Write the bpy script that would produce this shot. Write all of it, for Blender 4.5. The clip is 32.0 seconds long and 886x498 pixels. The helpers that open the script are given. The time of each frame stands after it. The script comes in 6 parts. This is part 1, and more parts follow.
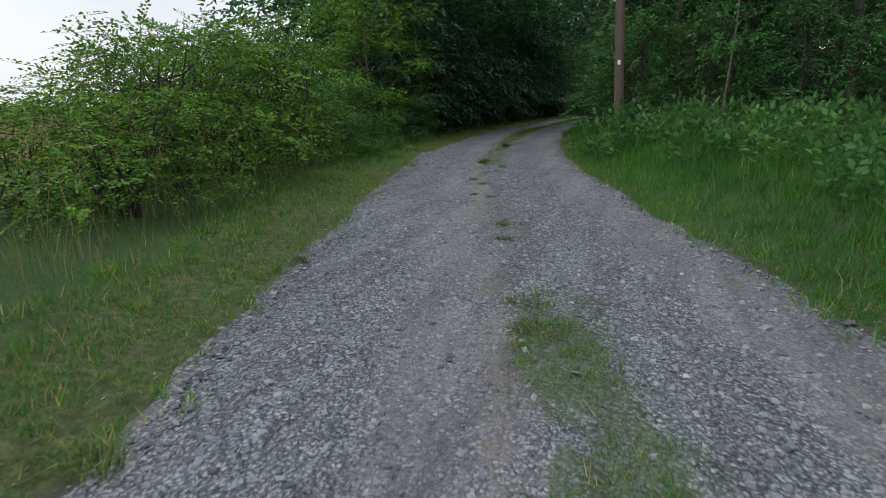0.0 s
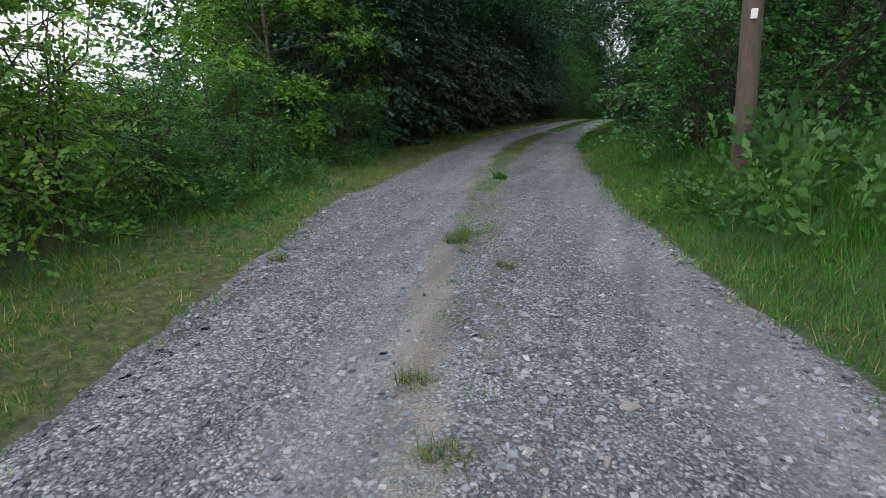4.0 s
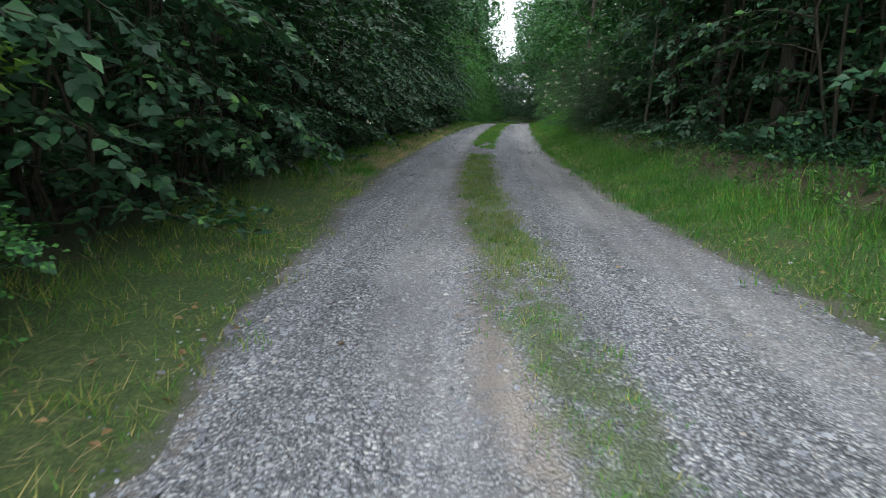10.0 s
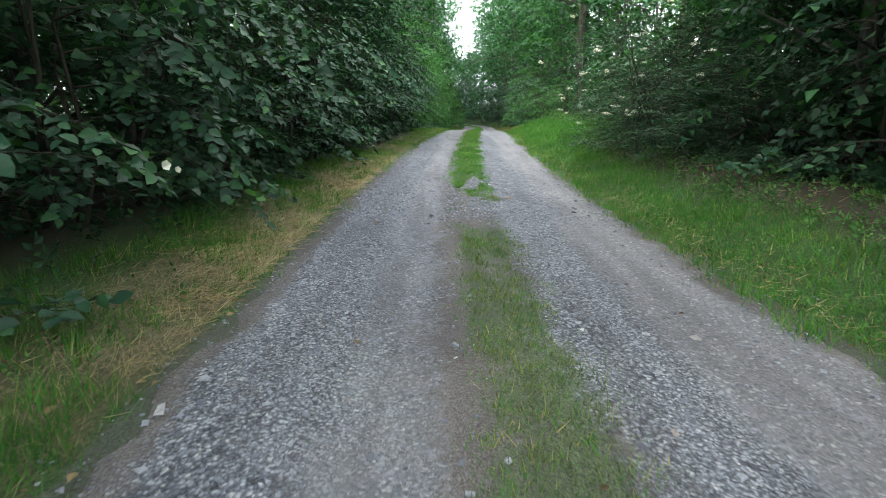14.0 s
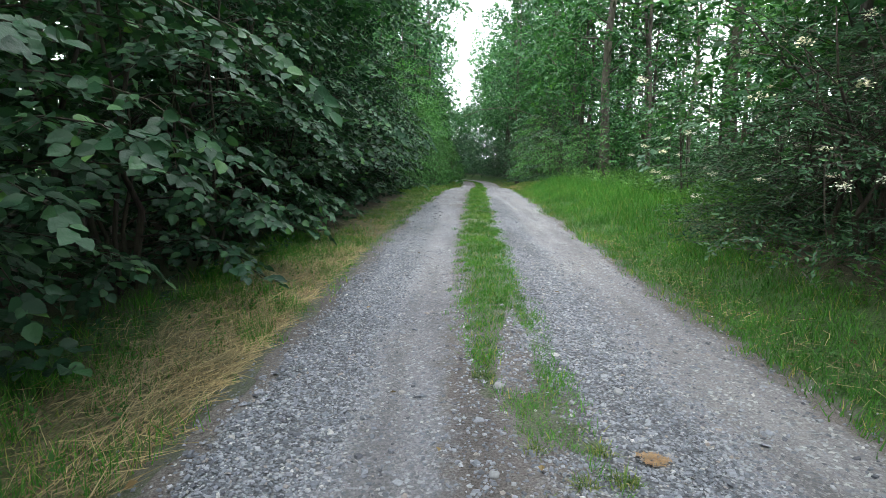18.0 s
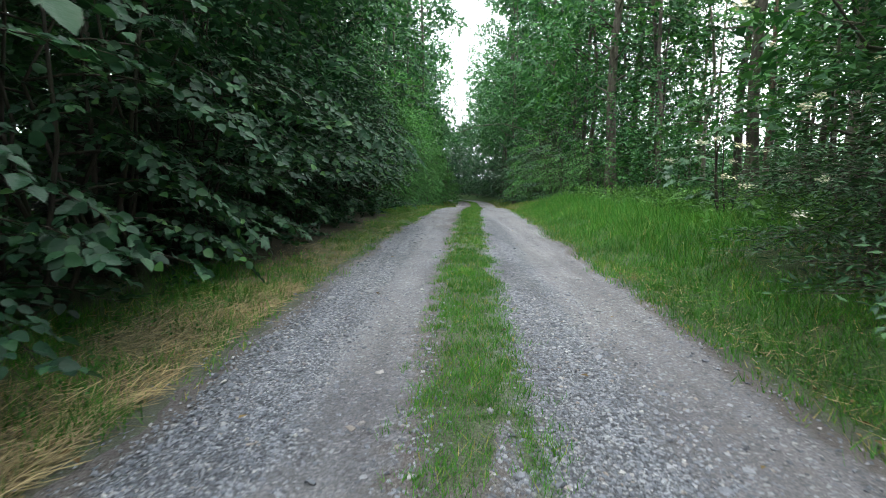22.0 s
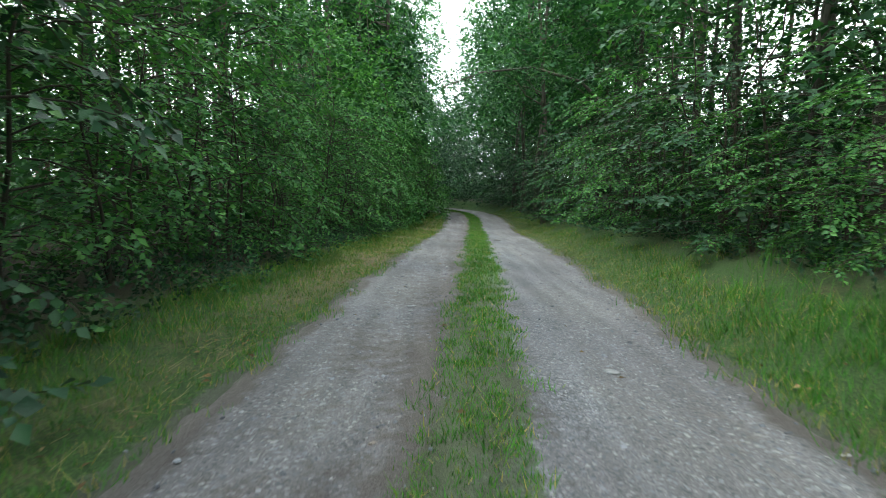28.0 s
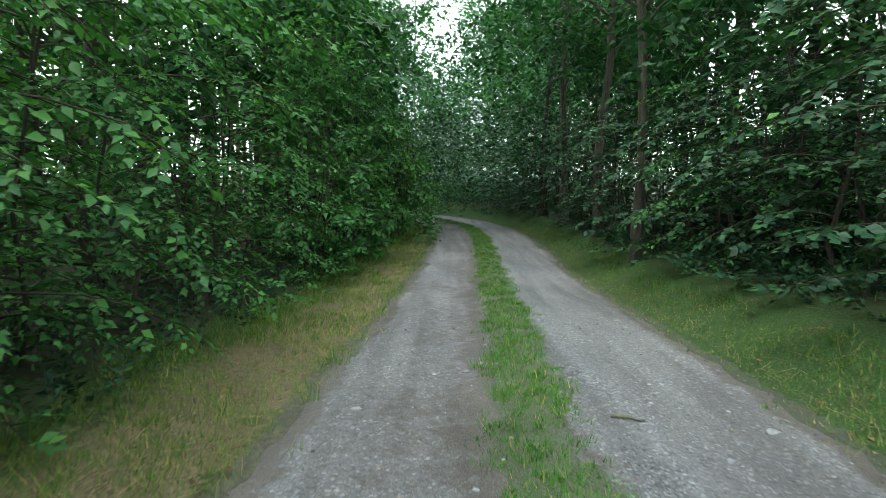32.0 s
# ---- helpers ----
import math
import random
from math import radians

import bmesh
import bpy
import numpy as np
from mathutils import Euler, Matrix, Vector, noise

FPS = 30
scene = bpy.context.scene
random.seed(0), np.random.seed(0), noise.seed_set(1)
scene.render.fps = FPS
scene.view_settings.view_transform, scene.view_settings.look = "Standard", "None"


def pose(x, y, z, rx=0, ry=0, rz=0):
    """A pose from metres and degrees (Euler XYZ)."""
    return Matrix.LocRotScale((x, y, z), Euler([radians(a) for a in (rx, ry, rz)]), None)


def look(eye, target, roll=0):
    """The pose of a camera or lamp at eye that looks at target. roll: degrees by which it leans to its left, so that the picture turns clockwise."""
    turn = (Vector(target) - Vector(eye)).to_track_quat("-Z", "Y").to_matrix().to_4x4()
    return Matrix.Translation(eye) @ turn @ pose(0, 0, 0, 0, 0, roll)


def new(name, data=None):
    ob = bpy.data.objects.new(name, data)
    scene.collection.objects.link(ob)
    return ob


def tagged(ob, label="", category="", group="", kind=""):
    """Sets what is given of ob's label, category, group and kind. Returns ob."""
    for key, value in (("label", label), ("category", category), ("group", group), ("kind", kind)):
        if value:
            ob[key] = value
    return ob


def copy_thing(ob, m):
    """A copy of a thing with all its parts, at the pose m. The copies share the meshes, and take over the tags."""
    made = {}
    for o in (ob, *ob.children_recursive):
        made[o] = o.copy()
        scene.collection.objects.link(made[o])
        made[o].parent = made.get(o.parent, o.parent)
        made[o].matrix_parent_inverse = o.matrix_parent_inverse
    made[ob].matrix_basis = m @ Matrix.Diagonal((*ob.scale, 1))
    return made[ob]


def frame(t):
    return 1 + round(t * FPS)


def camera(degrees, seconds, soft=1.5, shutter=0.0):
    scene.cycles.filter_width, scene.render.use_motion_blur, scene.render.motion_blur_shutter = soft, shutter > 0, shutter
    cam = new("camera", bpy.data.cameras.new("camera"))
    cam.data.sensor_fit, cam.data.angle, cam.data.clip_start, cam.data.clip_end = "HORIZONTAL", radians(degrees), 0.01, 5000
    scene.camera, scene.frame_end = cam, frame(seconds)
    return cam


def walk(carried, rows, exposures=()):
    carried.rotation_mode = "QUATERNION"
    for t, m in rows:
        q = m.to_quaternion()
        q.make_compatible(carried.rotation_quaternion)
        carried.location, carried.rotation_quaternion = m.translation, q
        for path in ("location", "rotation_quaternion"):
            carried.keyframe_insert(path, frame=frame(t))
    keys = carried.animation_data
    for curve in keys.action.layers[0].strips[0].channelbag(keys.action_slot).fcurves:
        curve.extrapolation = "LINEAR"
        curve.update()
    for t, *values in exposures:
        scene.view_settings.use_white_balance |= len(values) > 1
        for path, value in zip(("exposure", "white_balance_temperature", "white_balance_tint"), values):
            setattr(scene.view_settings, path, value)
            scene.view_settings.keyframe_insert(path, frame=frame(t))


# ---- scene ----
cam = camera(78.4, 32.0, soft=0.6, shutter=0.18)
METRES, EYE, TILT, LEAN, TURN = 52.62, 1.105, 0.0, 0.0, 20.6
ROWS = [
    (0.0, 0, 0, 0, -0.15, -15.09, 0.57),
    (0.5, 0.0011, 0.0136, -0.0001, -0.21, -15.06, 0.54),
    (1.0, 0.0025, 0.0283, -0.0002, -0.25, -15.07, 0.5),
    (1.5, 0.0037, 0.0423, -0.0005, -0.31, -15.07, 0.46),
    (2.0, 0.0046, 0.0582, -0.0008, -0.37, -15.06, 0.43),
    (2.5, 0.0058, 0.0738, -0.0011, -1.1, -15.05, 0.4),
    (3.0, 0.0076, 0.0916, -0.0011, -1.67, -15.05, 0.38),
    (3.5, 0.0091, 0.1046, -0.0006, -1.83, -15.05, 0.35),
    (5.5, 0.0108, 0.1344, -0.0005, -1.78, -15.09, 0.11),
    (6.0, 0.0119, 0.1497, -0.0006, -1.78, -15.12, 0.09),
    (6.5, 0.0134, 0.1647, -0.0006, -1.78, -15.1, 0.1),
    (7.0, 0.0147, 0.1811, -0.0007, -1.87, -15.08, 0.1),
    (7.5, 0.0157, 0.1965, -0.0007, -2.14, -15.09, 0.1),
    (8.0, 0.0163, 0.2124, -0.0007, -3.29, -15.09, 0.08),
    (8.5, 0.0167, 0.2268, -0.0007, -4.88, -15.1, 0.05),
    (9.0, 0.0172, 0.243, -0.001, -7.54, -15.08, -0.11),
    (9.5, 0.0179, 0.2584, -0.0014, -11.18, -15.04, -0.27),
    (10.0, 0.0192, 0.2756, -0.0016, -15.05, -14.99, -0.42),
    (10.5, 0.0211, 0.2917, -0.0015, -17.2, -14.97, -0.53),
    (11.0, 0.025, 0.3097, -0.0016, -18.38, -14.93, -0.6),
    (11.5, 0.0291, 0.3265, -0.0015, -18.83, -14.92, -0.71),
    (12.0, 0.0342, 0.3448, -0.0016, -19.12, -14.87, -0.76),
    (12.5, 0.0403, 0.3598, -0.0015, -19.36, -14.84, -0.84),
    (13.0, 0.0455, 0.3739, -0.001, -19.58, -14.84, -0.87),
    (13.5, 0.049, 0.3855, -0.0006, -19.75, -14.84, -0.9),
    (14.0, 0.0527, 0.3983, -0.0004, -19.87, -14.9, -0.91),
    (14.5, 0.0561, 0.4102, -0.0004, -19.95, -15.05, -0.96),
    (16.5, 0.078, 0.4679, -0.0007, -19.95, -10.41, -0.43),
    (17.0, 0.0821, 0.4771, 0.0002, -20.05, -9.98, -0.44),
    (17.5, 0.0827, 0.48, 0.0007, -20.1, -9.47, -0.47),
    (18.0, 0.082, 0.4809, 0.0007, -20.19, -9.48, -0.5),
    (18.5, 0.081, 0.4809, 0.0003, -20.23, -9.5, -0.51),
    (19.0, 0.0802, 0.4805, -0.0001, -20.28, -9.5, -0.55),
    (19.1, 0.0801, 0.4804, -0.0001, -20.29, -9.48, -0.56),
    (19.2, 0.0801, 0.4804, -0.0001, -20.3, -8.92, -0.56),
    (19.3, 0.0801, 0.4803, -0.0001, -20.3, -8.4, -0.57),
    (19.4, 0.08, 0.4803, -0.0001, -20.31, -7.7, -0.57),
    (19.5, 0.08, 0.4802, -0, -20.32, -7.29, -0.58),
    (20.0, 0.0804, 0.4796, -0.0001, -20.33, -7.21, -0.62),
    (20.5, 0.0813, 0.48, -0.0005, -20.35, -7.25, -0.65),
    (21.0, 0.0849, 0.4866, -0.0014, -20.39, -7.27, -0.69),
    (21.5, 0.0907, 0.4976, -0.002, -20.4, -7.29, -0.73),
    (22.0, 0.0989, 0.5132, -0.0021, -20.47, -7.31, -0.71),
    (22.5, 0.1083, 0.5309, -0.0019, -20.5, -7.33, -0.74),
    (23.0, 0.1185, 0.5529, -0.0013, -20.51, -7.32, -0.71),
    (23.5, 0.127, 0.5736, -0.0009, -20.53, -7.31, -0.74),
    (24.0, 0.1345, 0.5939, -0.0005, -20.55, -7.33, -0.74),
    (24.5, 0.1417, 0.614, -0.0003, -20.6, -7.32, -0.74),
    (25.0, 0.1493, 0.6353, 0.0001, -20.66, -7.32, -0.63),
    (25.5, 0.1582, 0.6544, 0.0005, -20.69, -7.35, -0.56),
    (27.5, 0.2041, 0.7568, -0.0012, -20.83, -7.32, -0.55),
    (28.0, 0.2155, 0.7857, -0.0012, -20.87, -7.36, -0.6),
    (28.5, 0.2251, 0.812, -0.0013, -20.91, -7.39, -0.57),
    (29.0, 0.2359, 0.8385, -0.0014, -20.97, -7.36, -0.62),
    (29.5, 0.2463, 0.8603, -0.0014, -20.96, -7.39, -0.67),
    (30.0, 0.258, 0.8841, -0.0018, -20.99, -7.4, -0.77),
    (30.5, 0.2681, 0.9068, -0.0025, -21.01, -7.42, -0.74),
    (31.0, 0.2781, 0.9314, -0.0039, -21.03, -7.44, -0.75),
    (31.5, 0.2871, 0.9545, -0.0049, -21.05, -7.43, -0.67),
    (32.0, 0.2949, 0.9758, -0.0052, -21.09, -7.38, -0.6),
]

walk(cam, [(t, pose(0, 0, EYE, TILT, LEAN, TURN) @ pose(METRES * x, METRES * y, METRES * z, 90 + pitch, roll, yaw)) for t, x, y, z, yaw, pitch, roll in ROWS],
     exposures=[(0.0, -0.1, 6500, 10), (1.0, 0.2, 6500, 10), (2.0, 0.37, 6500, 10), (3.5, 0.44, 6500, 10), (6.0, 0.62, 6500, 10), (9.0, 1.18, 6500, 10), (12.0, 2.0, 6500, 10), (14.5, 2.4, 6500, 10), (17.0, 2.3, 6500, 10), (19.0, 2.28, 6500, 10), (22.0, 2.05, 6500, 9), (25.0, 1.88, 6500, 5), (29.0, 1.98, 6500, 3), (32.0, 2.08, 6500, 0)])

# ---- world and sun: bright overcast summer evening ----
world = bpy.data.worlds.new("overcast_sky")
scene.world = world
world.use_nodes = True
wn, wl = world.node_tree.nodes, world.node_tree.links
bg = wn["Background"]
sky = wn.new("ShaderNodeTexSky")
sky.sky_type = "NISHITA"
sky.sun_disc = False
sky.sun_elevation, sky.sun_rotation = radians(52), radians(200)
sky.dust_density, sky.air_density = 4.0, 1.0
cloud = wn.new("ShaderNodeTexNoise")
cloud.inputs["Scale"].default_value, cloud.inputs["Detail"].default_value = 2.2, 5.0
cloud_ramp = wn.new("ShaderNodeValToRGB")
cloud_ramp.color_ramp.elements[0].position, cloud_ramp.color_ramp.elements[0].color = 0.3, (7.0, 7.5, 8.2, 1)
cloud_ramp.color_ramp.elements[1].position, cloud_ramp.color_ramp.elements[1].color = 0.7, (10.5, 10.8, 11.0, 1)
cover = wn.new("ShaderNodeMixRGB")
cover.inputs[0].default_value = 0.85
wl.new(cloud.outputs["Fac"], cloud_ramp.inputs[0])
wl.new(sky.outputs[0], cover.inputs[1])
wl.new(cloud_ramp.outputs[0], cover.inputs[2])
wl.new(cover.outputs[0], bg.inputs["Color"])
bg.inputs["Strength"].default_value = 0.12

sun = new("sun", bpy.data.lights.new("sun", "SUN"))
sun.data.energy, sun.data.angle, sun.data.color = 0.9, radians(25), (1.0, 0.97, 0.92)
sun.matrix_world = look((0, 0, 60), (14, 26, 0))

RNG = np.random.default_rng(7)


# ---- materials ----
def material(name):
    m = bpy.data.materials.new(name)
    m.use_nodes = True
    return m, m.node_tree.nodes, m.node_tree.links, m.node_tree.nodes["Principled BSDF"]


def ramp(nodes, stops):
    r = nodes.new("ShaderNodeValToRGB")
    e = r.color_ramp.elements
    while len(e) < len(stops):
        e.new(0.5)
    for el, (p, c) in zip(e, stops):
        el.position, el.color = p, (*c, 1)
    return r


def noise_node(nodes, links, scale, detail=4.0, rough=0.6, coord="Object", src=None):
    n = nodes.new("ShaderNodeTexNoise")
    n.inputs["Scale"].default_value, n.inputs["Detail"].default_value, n.inputs["Roughness"].default_value = scale, detail, rough
    if src is None:
        src = nodes.new("ShaderNodeTexCoord").outputs[coord]
    links.new(src, n.inputs["Vector"])
    return n


def mix(nodes, links, fac, a, b, mode="MIX"):
    n = nodes.new("ShaderNodeMixRGB")
    n.blend_type = mode
    for k, v in enumerate((fac, a, b)):
        if isinstance(v, (int, float)):
            n.inputs[k].default_value = v
        elif isinstance(v, tuple):
            n.inputs[k].default_value = (*v, 1)
        else:
            links.new(v, n.inputs[k])
    return n.outputs[0]


def leaf_material(name, stops, rough=0.42, through_share=0.3, spec=0.25, tint=0.3):
    """Leaves: each leaf its own green, with a glossy skin and some light through the blade."""
    m, n, l, b = material(name)
    geo, info = n.new("ShaderNodeNewGeometry"), n.new("ShaderNodeObjectInfo")
    r = ramp(n, stops)
    l.new(geo.outputs["Random Per Island"], r.inputs[0])
    big = noise_node(n, l, 1.3, 3.0, src=geo.outputs["Position"])
    shade = ramp(n, [(0.3, (0.62, 0.68, 0.62)), (0.7, (1.25, 1.18, 1.0))])
    l.new(big.outputs["Fac"], shade.inputs[0])
    c = mix(n, l, 1.0, r.outputs[0], shade.outputs[0], "MULTIPLY")
    own = ramp(n, [(0.0, (0.8, 0.9, 0.95)), (1.0, (1.2, 1.1, 0.85))])
    l.new(info.outputs["Random"], own.inputs[0])
    c = mix(n, l, tint, c, mix(n, l, 1.0, c, own.outputs[0], "MULTIPLY"))
    l.new(c, b.inputs["Base Color"])
    b.inputs["Roughness"].default_value = rough
    b.inputs["Specular IOR Level"].default_value = spec
    fine = noise_node(n, l, 60.0, 2.0, src=geo.outputs["Position"])
    bump = n.new("ShaderNodeBump")
    bump.inputs["Strength"].default_value, bump.inputs["Distance"].default_value = 0.35, 0.01
    l.new(fine.outputs["Fac"], bump.inputs["Height"])
    l.new(bump.outputs[0], b.inputs["Normal"])
    tr = n.new("ShaderNodeBsdfTranslucent")
    l.new(mix(n, l, 1.0, c, (1.3, 1.35, 0.6), "MULTIPLY"), tr.inputs["Color"])
    ms = n.new("ShaderNodeMixShader")
    ms.inputs[0].default_value = through_share
    l.new(b.outputs[0], ms.inputs[1])
    l.new(tr.outputs[0], ms.inputs[2])
    l.new(ms.outputs[0], n["Material Output"].inputs[0])
    return m


LEAF_HAZEL = leaf_material("hazel_leaf", [(0, (0.014, 0.050, 0.032)), (0.6, (0.028, 0.090, 0.054)), (0.94, (0.052, 0.142, 0.070)), (1, (0.10, 0.24, 0.07))], rough=0.45, spec=0.28, through_share=0.2)
LEAF_LIGHT = leaf_material("light_leaf", [(0, (0.034, 0.128, 0.050)), (0.6, (0.061, 0.200, 0.070)), (1, (0.115, 0.305, 0.092))], rough=0.45, through_share=0.35)
LEAF_MAPLE = leaf_material("maple_leaf", [(0, (0.030, 0.090, 0.055)), (0.6, (0.050, 0.135, 0.078)), (1, (0.085, 0.20, 0.095))], rough=0.42, through_share=0.2, spec=0.35)
LEAF_ROSE = leaf_material("rose_leaf", [(0.0, (0.062, 0.165, 0.034)), (0.6, (0.112, 0.255, 0.046)), (0.94, (0.18, 0.34, 0.06)), (1.0, (0.22, 0.23, 0.08))], rough=0.55)
LEAF_TREE = leaf_material("tree_leaf", [(0, (0.018, 0.072, 0.036)), (0.6, (0.034, 0.124, 0.056)), (1, (0.072, 0.212, 0.076))], rough=0.5, through_share=0.28)
LEAF_HERB = leaf_material("herb_leaf", [(0, (0.048, 0.130, 0.045)), (0.7, (0.085, 0.215, 0.072)), (1, (0.135, 0.300, 0.095))], rough=0.55, through_share=0.3)
LEAF_SPRUCE = leaf_material("dark_leaf", [(0.0, (0.018, 0.038, 0.018)), (1.0, (0.035, 0.065, 0.028))], rough=0.55, through_share=0.15)
GRASS = leaf_material("grass_blade", [(0, (0.035, 0.143, 0.022)), (0.6, (0.055, 0.215, 0.033)), (0.93, (0.100, 0.290, 0.050)), (1, (0.26, 0.29, 0.11))], rough=0.6, through_share=0.3, spec=0.3)
GRASS_DULL = leaf_material("mown_grass_blade", [(0, (0.066, 0.156, 0.024)), (0.45, (0.120, 0.228, 0.042)), (0.7, (0.240, 0.264, 0.084)), (1, (0.456, 0.372, 0.192))], rough=0.7, through_share=0.25, spec=0.25)
GRASS_TUFT = leaf_material("tuft_blade", [(0, (0.042, 0.1, 0.026)), (0.5, (0.09, 0.17, 0.045)), (1, (0.27, 0.27, 0.13))], rough=0.6, through_share=0.25, spec=0.3)
STRAW = leaf_material("straw", [(0.0, (0.16, 0.125, 0.075)), (1.0, (0.46, 0.38, 0.24))], rough=0.7, through_share=0.15, spec=0.3)
DEAD_LEAF = leaf_material("dead_leaf", [(0.0, (0.09, 0.06, 0.035)), (0.7, (0.22, 0.16, 0.09)), (1.0, (0.34, 0.27, 0.17))], rough=0.75, through_share=0.1, spec=0.2)
PETAL = leaf_material("cream_petal", [(0.0, (0.68, 0.69, 0.64)), (1.0, (0.8, 0.81, 0.79))], rough=0.6, through_share=0.06, spec=0.2)


LEAF_ELDER = leaf_material("elder_leaf", [(0, (0.024, 0.072, 0.044)), (0.6, (0.045, 0.125, 0.072)), (1, (0.085, 0.2, 0.1))], rough=0.45, through_share=0.22, spec=0.32)


def bark_material(name, dark, light, moss=(0.10, 0.13, 0.05), moss_share=0.35):
    m, n, l, b = material(name)
    co = n.new("ShaderNodeTexCoord").outputs["Object"]
    mp = n.new("ShaderNodeMapping")
    mp.inputs["Scale"].default_value = (14, 14, 2.5)
    l.new(co, mp.inputs[0])
    f = noise_node(n, l, 2.0, 6.0, 0.7, src=mp.outputs[0])
    r = ramp(n, [(0.3, dark), (0.7, light)])
    l.new(f.outputs["Fac"], r.inputs[0])
    g = noise_node(n, l, 1.7, 4.0, src=co)
    gr = ramp(n, [(0.45, (0, 0, 0)), (0.7, (moss_share, moss_share, moss_share))])
    l.new(g.outputs["Fac"], gr.inputs[0])
    l.new(mix(n, l, gr.outputs[0], r.outputs[0], moss), b.inputs["Base Color"])
    b.inputs["Roughness"].default_value = 0.9
    bump = n.new("ShaderNodeBump")
    bump.inputs["Strength"].default_value, bump.inputs["Distance"].default_value = 0.8, 0.02
    l.new(f.outputs["Fac"], bump.inputs["Height"])
    l.new(bump.outputs[0], b.inputs["Normal"])
    return m


BARK = bark_material("bark", (0.032, 0.029, 0.025), (0.105, 0.097, 0.084))
BARK_PALE = bark_material("pale_bark", (0.085, 0.08, 0.068), (0.21, 0.20, 0.17))
BARK_RED = bark_material("red_bark", (0.06, 0.042, 0.033), (0.16, 0.115, 0.09), moss_share=0.2)
TWIG = bark_material("twig", (0.018, 0.015, 0.012), (0.062, 0.052, 0.040), moss_share=0.2)
POLE_WOOD = bark_material("pole_wood", (0.07, 0.053, 0.042), (0.15, 0.115, 0.092), moss_share=0.15)


def gravel_material():
    """Crushed grey stone, trodden grit in the wheel lines, earth and moss along the strip and the edges."""
    m, n, l, b = material("gravel")
    co = n.new("ShaderNodeTexCoord").outputs["Object"]
    wheel = n.new("ShaderNodeAttribute")
    wheel.attribute_name = "wheel"
    dirt = n.new("ShaderNodeAttribute")
    dirt.attribute_name = "dirt"
    warp = noise_node(n, l, 25.0, 2.0, src=co)
    wc = mix(n, l, 0.03, co, warp.outputs["Color"], "ADD")
    v1 = n.new("ShaderNodeTexVoronoi")
    v1.inputs["Scale"].default_value = 62.0
    l.new(wc, v1.inputs["Vector"])
    v2 = n.new("ShaderNodeTexVoronoi")
    v2.inputs["Scale"].default_value = 120.0
    l.new(wc, v2.inputs["Vector"])
    sep1, sep2 = n.new("ShaderNodeSeparateColor"), n.new("ShaderNodeSeparateColor")
    l.new(v1.outputs["Color"], sep1.inputs[0])
    l.new(v2.outputs["Color"], sep2.inputs[0])
    stops = [(0.0, (0.07, 0.08, 0.095)), (0.4, (0.165, 0.185, 0.220)), (0.75, (0.325, 0.355, 0.40)), (0.94, (0.44, 0.465, 0.48)), (1.0, (0.50, 0.51, 0.51))]
    c1, c2 = ramp(n, stops), ramp(n, stops)
    l.new(sep1.outputs[0], c1.inputs[0])
    l.new(sep2.outputs[0], c2.inputs[0])
    size_mix = noise_node(n, l, 3.0, 3.0, src=co)
    sm = ramp(n, [(0.42, (0, 0, 0)), (0.58, (1, 1, 1))])
    l.new(size_mix.outputs["Fac"], sm.inputs[0])
    stone = mix(n, l, sm.outputs[0], c1.outputs[0], c2.outputs[0])
    # gaps between the stones
    gap = ramp(n, [(0.0, (1, 1, 1)), (0.62, (0.9, 0.9, 0.9)), (0.95, (0.36, 0.36, 0.37))])
    l.new(v1.outputs["Distance"], gap.inputs[0])
    scaled = n.new("ShaderNodeMath")
    scaled.operation = "MULTIPLY"
    scaled.inputs[1].default_value = 1.6
    l.new(v1.outputs["Distance"], scaled.inputs[0])
    l.new(scaled.outputs[0], gap.inputs[0])
    stone = mix(n, l, 0.9, stone, mix(n, l, 1.0, stone, gap.outputs[0], "MULTIPLY"))
    # fine trodden grit in the wheel lines
    grit = noise_node(n, l, 140.0, 3.0, 0.8, src=co)
    gc = ramp(n, [(0.3, (0.134, 0.133, 0.142)), (0.55, (0.21, 0.208, 0.219)), (0.75, (0.3, 0.298, 0.31))])
    l.new(grit.outputs["Fac"], gc.inputs[0])
    fine_peb = ramp(n, [(0.0, (0.085, 0.09, 0.097)), (0.5, (0.188, 0.193, 0.214)), (0.9, (0.293, 0.298, 0.32)), (1.0, (0.45, 0.455, 0.455))])
    l.new(sep2.outputs[1], fine_peb.inputs[0])
    grit_c = mix(n, l, 0.55, gc.outputs[0], fine_peb.outputs[0])
    pick = ramp(n, [(0.76, (0, 0, 0)), (0.82, (0.75, 0.75, 0.75))])
    l.new(sep1.outputs[1], pick.inputs[0])
    grit_c = mix(n, l, pick.outputs[0], grit_c, c1.outputs[0])
    blot = noise_node(n, l, 1.6, 5.0, src=co)
    wsum = n.new("ShaderNodeMath")
    wsum.operation = "ADD"
    l.new(wheel.outputs["Fac"], wsum.inputs[0])
    l.new(blot.outputs["Fac"], wsum.inputs[1])
    wr = ramp(n, [(0.6, (0, 0, 0)), (1.2, (0.92, 0.92, 0.92))])
    l.new(wsum.outputs[0], wr.inputs[0])
    col = mix(n, l, wr.outputs[0], stone, grit_c)
    # brown earth along the edges and the middle strip
    dn = noise_node(n, l, 9.0, 5.0, 0.7, src=co)
    ds = n.new("ShaderNodeMath")
    ds.operation = "ADD"
    l.new(dirt.outputs["Fac"], ds.inputs[0])
    l.new(dn.outputs["Fac"], ds.inputs[1])
